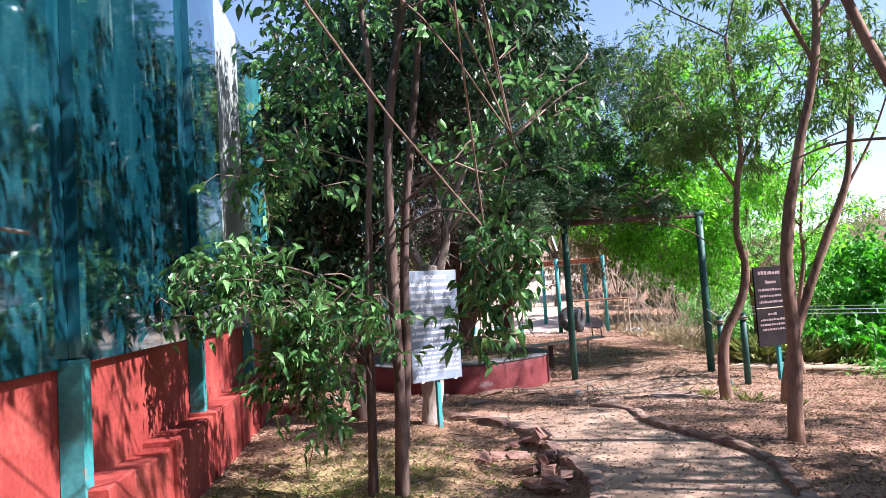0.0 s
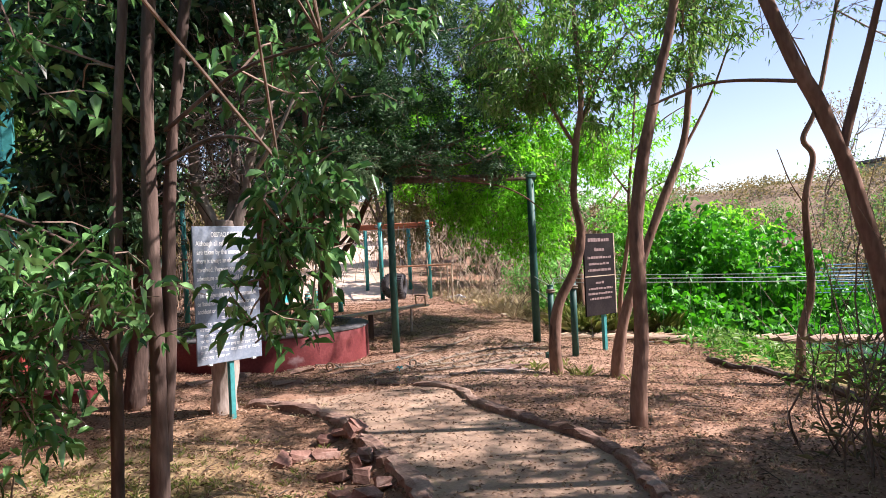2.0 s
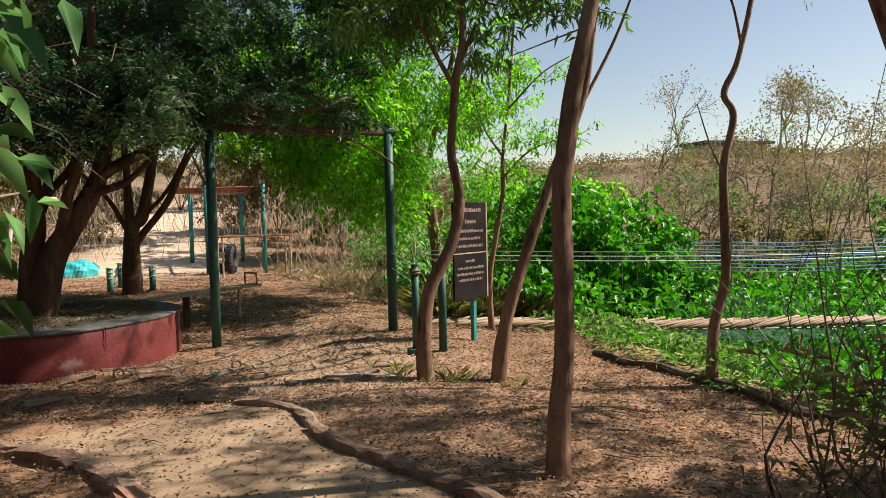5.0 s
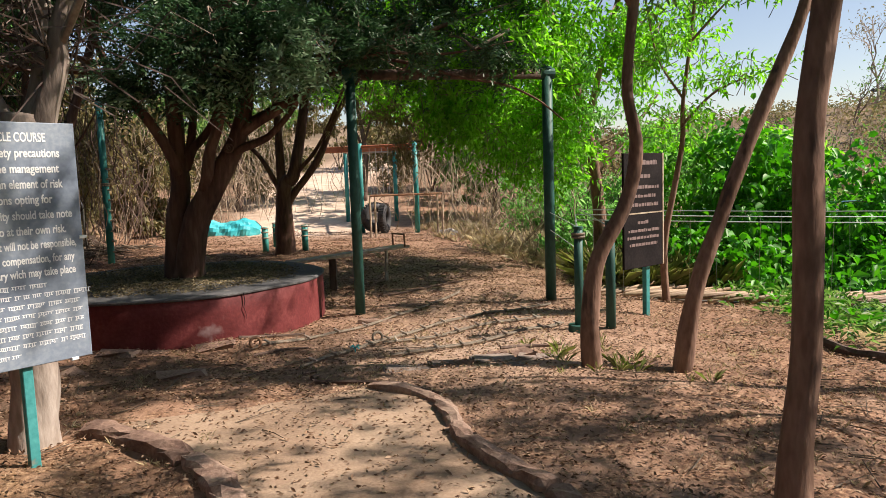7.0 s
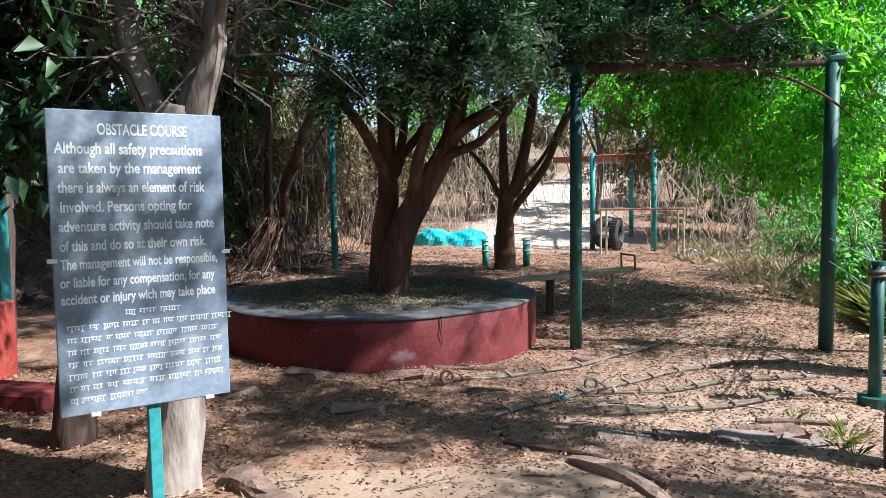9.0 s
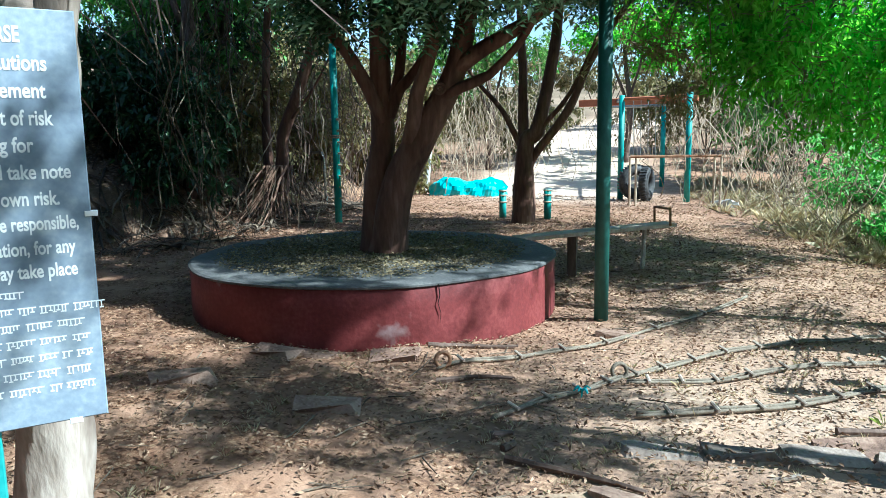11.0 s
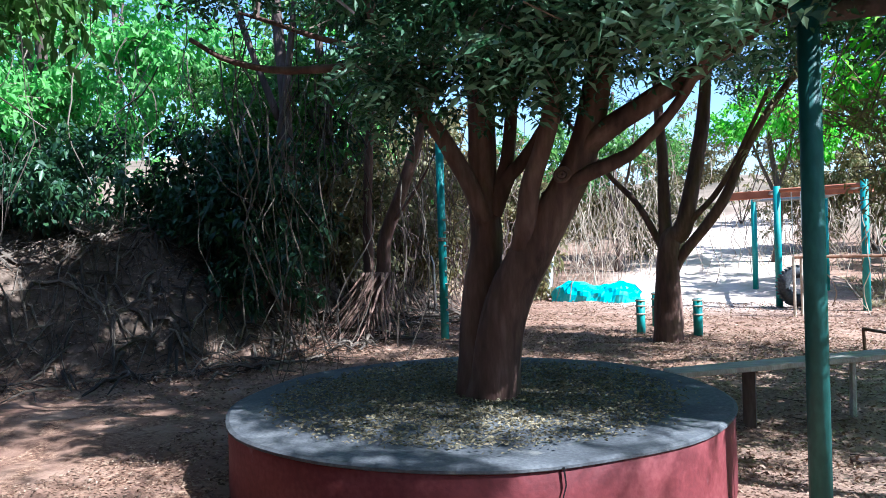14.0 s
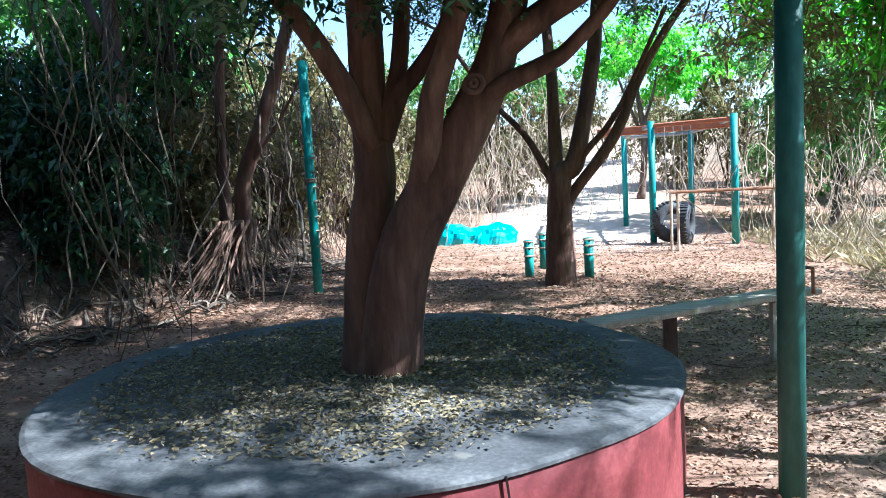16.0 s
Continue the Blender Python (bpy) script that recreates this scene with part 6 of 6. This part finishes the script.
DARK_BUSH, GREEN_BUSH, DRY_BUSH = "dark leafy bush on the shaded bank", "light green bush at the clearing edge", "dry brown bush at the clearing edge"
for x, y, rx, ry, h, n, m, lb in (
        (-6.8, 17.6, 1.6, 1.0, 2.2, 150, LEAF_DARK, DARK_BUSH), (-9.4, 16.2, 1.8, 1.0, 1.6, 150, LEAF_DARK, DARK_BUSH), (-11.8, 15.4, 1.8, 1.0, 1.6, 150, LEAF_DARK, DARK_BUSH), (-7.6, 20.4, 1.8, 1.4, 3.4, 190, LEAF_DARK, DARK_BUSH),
        # bushes at (5.3, 18.8) and (6.6, 20.2) have sunlight in their colour
        (-6.6, 23.5, 1.4, 1.4, 3.0, 130, LEAF_OLIVE, DRY_BUSH), (-7.8, 25.2, 1.8, 1.4, 4.4, 210, LEAF_OLIVE, DRY_BUSH), (-6.0, 28.0, 1.5, 1.3, 4.4, 180, LEAF_OLIVE, DRY_BUSH), (-5.9, 17.2, 0.9, 0.8, 2.4, 130, LEAF_DARK, DARK_BUSH), (-6.0, 19.6, 1.0, 1.0, 2.6, 110, LEAF_OLIVE, DRY_BUSH), (-6.2, 22.2, 1.0, 1.0, 2.6, 110, LEAF_OLIVE, DRY_BUSH), (5.3, 18.8, 0.8, 0.8, 1.4, 26, LEAF_SUN_TINTED, GREEN_BUSH), (6.6, 20.2, 1.0, 0.9, 1.8, 40, LEAF_SUN_TINTED, GREEN_BUSH), (-7.4, 27.0, 1.6, 1.6, 3.0, 130, LEAF_OLIVE, DRY_BUSH), (-8.5, 30.5, 2.0, 1.6, 3.2, 140, LEAF_LIGHT, GREEN_BUSH), (-13.5, 18.5, 2.2, 1.6, 4.0, 190, LEAF_LIGHT, GREEN_BUSH),
        (-4.6, 36.0, 2.6, 1.4, 4.6, 190, LEAF_OLIVE, DRY_BUSH), (3.8, 37.0, 2.8, 1.6, 5.2, 210, LEAF_OLIVE, DRY_BUSH), (7.0, 34.0, 2.6, 1.8, 3.6, 160, LEAF_LIGHT, GREEN_BUSH), (7.6, 26.2, 1.5, 1.3, 2.0, 130, LEAF_LIGHT, GREEN_BUSH), (10.2, 24.6, 1.6, 1.4, 2.4, 130, LEAF_LIGHT, GREEN_BUSH),
        (-0.8, 46.0, 4.4, 2.0, 6.0, 260, LEAF_OLIVE, DRY_BUSH), (-9.0, 42.0, 3.6, 2.0, 4.0, 160, LEAF_OLIVE, DRY_BUSH), (10.0, 40.0, 3.6, 2.4, 3.6, 170, LEAF_OLIVE, DRY_BUSH), (-5.4, 11.0, 0.9, 1.0, 2.2, 110, LEAF_DARK, DARK_BUSH),
        (5.6, 3.2, 0.8, 1.2, 1.6, 90, LEAF_OLIVE, DRY_BUSH), (6.6, 5.6, 0.8, 1.0, 1.5, 90, LEAF_LIGHT, GREEN_BUSH), (12.0, 22.0, 2.2, 1.6, 2.4, 150, LEAF_LIGHT, GREEN_BUSH), (15.5, 20.0, 2.0, 1.6, 3.0, 150, LEAF_OLIVE, DRY_BUSH), (18.5, 17.0, 2.0, 1.6, 3.4, 150, LEAF_LIGHT, GREEN_BUSH)):
    bush(x, y, rx, ry, h, n, m, lb, 0.13 if y < 24 else 0.18)

# ---- creeper mound, pond, scrub and grasses ----
water = tagged(part("pond_water", Build().box(7.2, 3.0, -0.75, 26, 30, -0.62), WATER), "still dark pond water", "water", kind="structure")
mo = thing("creeper_mound", (8.8, 16, -0.4), "bright green creeper smothering a shrub", "creeper")
crown(mo, [(7.6, 16.2, 1.2, 0.9, 0.9, 1.3, 160), (8.5, 16.4, 1.0, 1.1, 1.0, 1.4, 190), (9.4, 16.6, 0.6, 1.1, 1.0, 1.1, 170), (10.4, 16.8, 0.2, 1.0, 1.0, 0.7, 120), (7.0, 15.4, 0.2, 1.0, 0.9, 0.7, 120)], LEAF_CREEPER, "leaf", 0.15, 0.7, 9, 0.3, 0.3, share=0.3, label="heart-shaped bright green leaves", wide=True)


def carpet(name, label, category, xr, yr, n, mat, leaf, width, lift, upw=1.0, mask=None, droop=0.3):
    x, y = rng.uniform(*xr, n), rng.uniform(*yr, n)
    if mask is not None:
        k = rng.random(n) < mask(x, y)
        x, y = x[k], y[k]
    z = height(x, y) + lift * rng.random(len(x))
    way = rng.normal(size=(len(x), 3))
    way[:, 2] = np.abs(way[:, 2]) * upw
    return tagged(new(name, leaf_mesh(name, np.stack([x, y, z], -1), way, leaf, width, mat, droop)), label, category, kind="stuff")


pond = lambda x, y: ss(6.1, 6.9, x) * ss(8.2, 10, y + 0.25 * x)
xx = rng.uniform(6.2, 24, 26000)
yy = rng.uniform(7.5, 26, 26000)
kk = rng.random(26000) < pond(xx, yy) * (0.35 + 0.65 * (np.sin(xx * 1.1) * np.cos(yy * 0.9) > -0.35))
xx, yy = xx[kk], yy[kk]
zz = np.maximum(height(xx, yy), -0.62) + rng.random(len(xx)) ** 1.6 * np.where(yy > 14.6 - 0.34 * (xx - 4.3) + 0.3, 0.8, 0.12)
ww = rng.normal(size=(len(xx), 3))
ww[:, 2] = np.abs(ww[:, 2]) * 1.2
tagged(new("pond_plants", leaf_mesh("pond_plants", np.stack([xx, yy, zz], -1), ww, 0.2, 0.45, LEAF_CREEPER, 0.2)), "lush green plants crowding the pond", "plants", kind="stuff")
carpet("bank_weeds", "low weeds and dry stalks on the pond bank", "weeds", (5.2, 7.4), (6.5, 13.5), 7000, LEAF_LIGHT, 0.13, 0.25, 0.3, 1.2, lambda x, y: ss(5.5, 6.6, x) * (0.2 + 0.8 * (np.sin(x * 4) * np.cos(y * 3) > 0)))
carpet("thicket_undergrowth", "dark undergrowth of dry and green stems", "undergrowth", (4.2, 8.5), (0.5, 7.2), 14000, LEAF_OLIVE, 0.14, 0.2, 0.9, 1.2, lambda x, y: ss(4.2, 5.2, x + 0.15 * np.sin(y * 3)))


def grass(name, label, xr, yr, n, mat, h, mask=None, per=16, wide=0.02):
    """Tufts of blades that lean outwards."""
    m = n // per
    x, y = rng.uniform(*xr, m), rng.uniform(*yr, m)
    if mask is not None:
        k = rng.random(m) < mask(x, y)
        x, y = x[k], y[k]
    size = np.repeat(0.5 + 0.8 * rng.random(len(x)), per)
    x, y = np.repeat(x, per), np.repeat(y, per)
    way = rng.normal(size=(len(x), 3)) * 0.45
    way[:, 2] = 1
    x, y = x + way[:, 0] * h * 0.12, y + way[:, 1] * h * 0.12
    tagged(new(name, leaf_mesh(name, np.stack([x, y, height(x, y) - 0.01], -1), way, h * size, wide, mat, 0.3, 0.1)), label, "grass", kind="stuff")


grass("dry_grass", "tall dry yellow grass at the clearing edge", (2.6, 9), (17, 31), 46000, GRASS_STRAW, 0.3, lambda x, y: ss(3.0, 4.4, x + 0.12 * (y - 22) + 0.3 * np.sin(y * 2)) * (0.35 + 0.65 * (np.sin(x * 2.2) * np.cos(y * 1.7) > -0.2)), 16, 0.011)
grass("dry_grass", "dry yellow grass along the bank", (-9, -4.5), (20, 34), 8000, GRASS_STRAW, 0.4, lambda x, y: ss(0, 1.5, np.interp(y, TOE_Y, TOE_X) - x), 16, 0.011)
grass("reed_grass", "tall green reed grass behind the notice board", (4.7, 6.6), (14.7, 16.2), 5000, GRASS_GREEN, 0.6, None, 10, 0.008)
grass("short_grass", "short patchy yellow-green grass", (-2.6, 1.1), (3.0, 8.2), 30000, GRASS_GREEN, 0.08, lambda x, y: np.exp(-((x + 0.7) / 1.0) ** 2 - ((y - 5.6) / 2.0) ** 2) * (x < 1.0), 8, 0.06)

grass("dry_tufts", "sparse dry straw among the fallen leaves", (-0.6, 6.2), (5.5, 12.5), 14000, GRASS_STRAW, 0.07, lambda x, y: 0.9 * (np.sin(x * 2.3 + y) * np.cos(y * 1.9) > -0.1) * ((x > 2.9) | (y > 9.6) | (x < 0.8)), 6, 0.018)
grass("weed_tufts", "small green weeds at the foot of the trees", (2.6, 4.6), (9.8, 12.4), 900, GRASS_GREEN, 0.15, lambda x, y: np.exp(-((x - 3.4) / 0.5) ** 2 - ((y - 10.6) / 0.8) ** 2), 10, 0.03)
sticks = Build()
for k in range(420):
    x, y = rng.uniform(-1.5, 6.0), rng.uniform(5.0, 17.0)
    if 0.9 < x < 2.9 and y < 9.7:
        continue
    a, l = rng.normal() * 0.9, rng.uniform(0.08, 0.35)
    p = [(x + math.cos(a) * l * t, y + math.sin(a) * l * t, hz(x + math.cos(a) * l * t, y + math.sin(a) * l * t) + 0.012 + 0.03 * t * rng.random()) for t in (0, 0.5, 1)]
    sticks.tube(p, [0.005, 0.004, 0.002], 4, cap=False)
tagged(part("fallen_twigs", sticks, VINE), "small dry twigs scattered on the soil", "twigs", kind="stuff")
stems = Build()
for k in range(190):
    x, y = 4.45 + abs(rng.normal()) * 0.7, rng.uniform(3.6, 7.0)
    z0, h = hz(x, y), rng.uniform(0.6, 2.6)
    q = np.cumsum(rng.normal(size=(5, 2)) * 0.17, 0)
    stems.tube(smooth_line([(x + q[i, 0], y + q[i, 1], z0 + h * i / 4) for i in range(5)], 2), taper(9, rng.uniform(0.004, 0.011), 0.002), 4, cap=False)
tagged(part("thicket_stems", stems, TWIG), "thin brown stems crowding the thicket edge", "stems", kind="stuff")

# leaf litter
def litter(name, label, xr, yr, n, size, mask=None):
    x, y = rng.uniform(*xr, n), rng.uniform(*yr, n)
    if mask is not None:
        k = rng.random(n) < mask(x, y)
        x, y = x[k], y[k]
    way = rng.normal(size=(len(x), 3))
    way[:, 2] *= 0.22
    tagged(new(name, leaf_mesh(name, np.stack([x, y, height(x, y) + 0.012 + 0.012 * rng.random(len(x))], -1), way, size, 0.42, LEAF_DRY, 0.0, 0.3)), label, "leaf litter", kind="stuff")


def off_path(x, y):
    return np.where((x > np.interp(y, [-3, 4, 6, 8, 9.5], [0.4, 0.9, 1.35, 0.85, -0.2])) & (x < np.interp(y, [-3, 5, 6.5, 8, 9.6], [2.3, 2.75, 2.9, 2.4, 1.9])) & (y < 9.8), 0.45, 1.0)


litter("leaf_litter", "dry brown fallen leaves strewn over the soil", (-3.5, 6.2), (4.5, 20), 110000, 0.034, off_path)
litter("leaf_litter", "dry brown fallen leaves strewn over the clearing", (-6, 5), (14, 27), 24000, 0.05)
px, py = rng.normal(size=24000) * 0.95 - 0.94, rng.normal(size=24000) * 0.95 + 13.62
ok = np.hypot(px + 0.94, py - 13.62) < 1.42 + 0.18 * rng.random(24000) ** 3
pw = rng.normal(size=(24000, 3)) * (1, 1, 0.2)
tagged(new("leaf_litter", leaf_mesh("leaf_litter", np.stack([px, py, 0.462 + 0.006 * rng.random(24000)], -1)[ok], pw[ok], 0.03, 0.5, LEAF_FADED, 0.0, 0.3)), "small fallen leaflets scattered on the cement top", "leaf litter", kind="stuff")

litter("leaf_litter", "dark fallen leaves and twigs on the bank", (-12, -3.6), (12.5, 23), 34000, 0.06, lambda x, y: ss(-1.5, 0, np.interp(y, TOE_Y, TOE_X) - x))

# scrub and bare trees on the far slope
def bare_tree(x, y, h, seed, mat, leaves=0, leaf_mat=None):
    r = np.random.default_rng(seed)
    z0 = hz(x, y)
    root = thing("bare_tree", (x, y, z0), "sparse dry tree on the far slope", "tree", "trees on the far slope")
    b = Build()
    tips = []

    def grow(p, d, l, rad, depth):
        q = p + d * l
        m = (p + q) / 2 + r.normal(size=3) * l * 0.08
        b.tube([p, m, q], [rad, rad * 0.85, rad * 0.65], 5 if depth > 1 else 4, cap=False)
        if depth == 0:
            tips.append(q)
            return
        for _ in range(3):
            grow(q, unit(d + r.normal(size=3) * 0.5 + (0, 0, 0.12)), l * r.uniform(0.6, 0.8), rad * 0.6, depth - 1)

    grow(np.array([x, y, z0 - 0.2]), unit(np.array([0.1, 0, 1.0])), h * 0.36, h * 0.016, 4)
    tagged(part("branchwork", b, mat, root), kind="stuff")
    if leaves:
        t = np.repeat(np.array(tips), leaves, 0) + r.normal(size=(len(tips) * leaves, 3)) * h * 0.06
        part("crown", leaf_mesh("crown", t, r.normal(size=t.shape), h * 0.035, 0.5, leaf_mat, 0.1), leaf_mat, root)


far = [(18, 27, 5), (21, 30, 6), (24, 28, 5), (16, 31, 5), (26, 34, 7), (30, 30, 7), (20, 22, 4.5), (23, 19, 5), (27, 24, 6), (32, 38, 7), (38, 44, 9), (14, 35, 5), (12, 30, 5), (30, 20, 6), (25, 14, 6), (36, 28, 8), (22, 25, 5), (25, 30, 6), (19, 33, 5), (28, 28, 6), (33, 33, 7), (29, 36, 6), (35, 38, 8), (22, 36, 6), (17, 24, 4.5), (34, 24, 7), (40, 36, 8), (27, 42, 7), (42, 48, 8), (34, 50, 8), (48, 52, 8)]
for k, (x, y, h) in enumerate(far):
    bare_tree(x, y, h * 0.75, 100 + k, DRY_TWIG if k % 3 else TWIG, 3 if k % 2 else 7, LEAF_OLIVE if k % 3 else LEAF_LIGHT)
n = 90000
sx, sy = rng.uniform(12, 70, n), rng.uniform(10, 75, n)
keep = (np.hypot(sx, sy) > 28) & (np.sin(sx * 0.7 + 1) * np.cos(sy * 0.6) > -0.1)
sx, sy = sx[keep], sy[keep]
sw = rng.normal(size=(len(sx), 3))
sw[:, 2] = np.abs(sw[:, 2])
tagged(new("hill_scrub", leaf_mesh("hill_scrub", np.stack([sx, sy, height(sx, sy) + rng.random(len(sx)) ** 2 * 0.8], -1), sw, 0.24, 0.5, LEAF_OLIVE, 0.1)), "dry olive scrub covering the far slope", "scrub", kind="stuff")
hut = thing("far_house", (50, 62, hz(50, 62)), "low flat-roofed house on the far ridge", "house")
part("wall", Build().box(46, 62, hz(50, 62) - 1, 53, 66, hz(50, 62) + 1.4), PALE_PAINT, hut)
part("roof", Build().box(45.5, 61.5, hz(50, 62) + 1.4, 53.5, 66.5, hz(50, 62) + 1.65), CEMENT, hut)
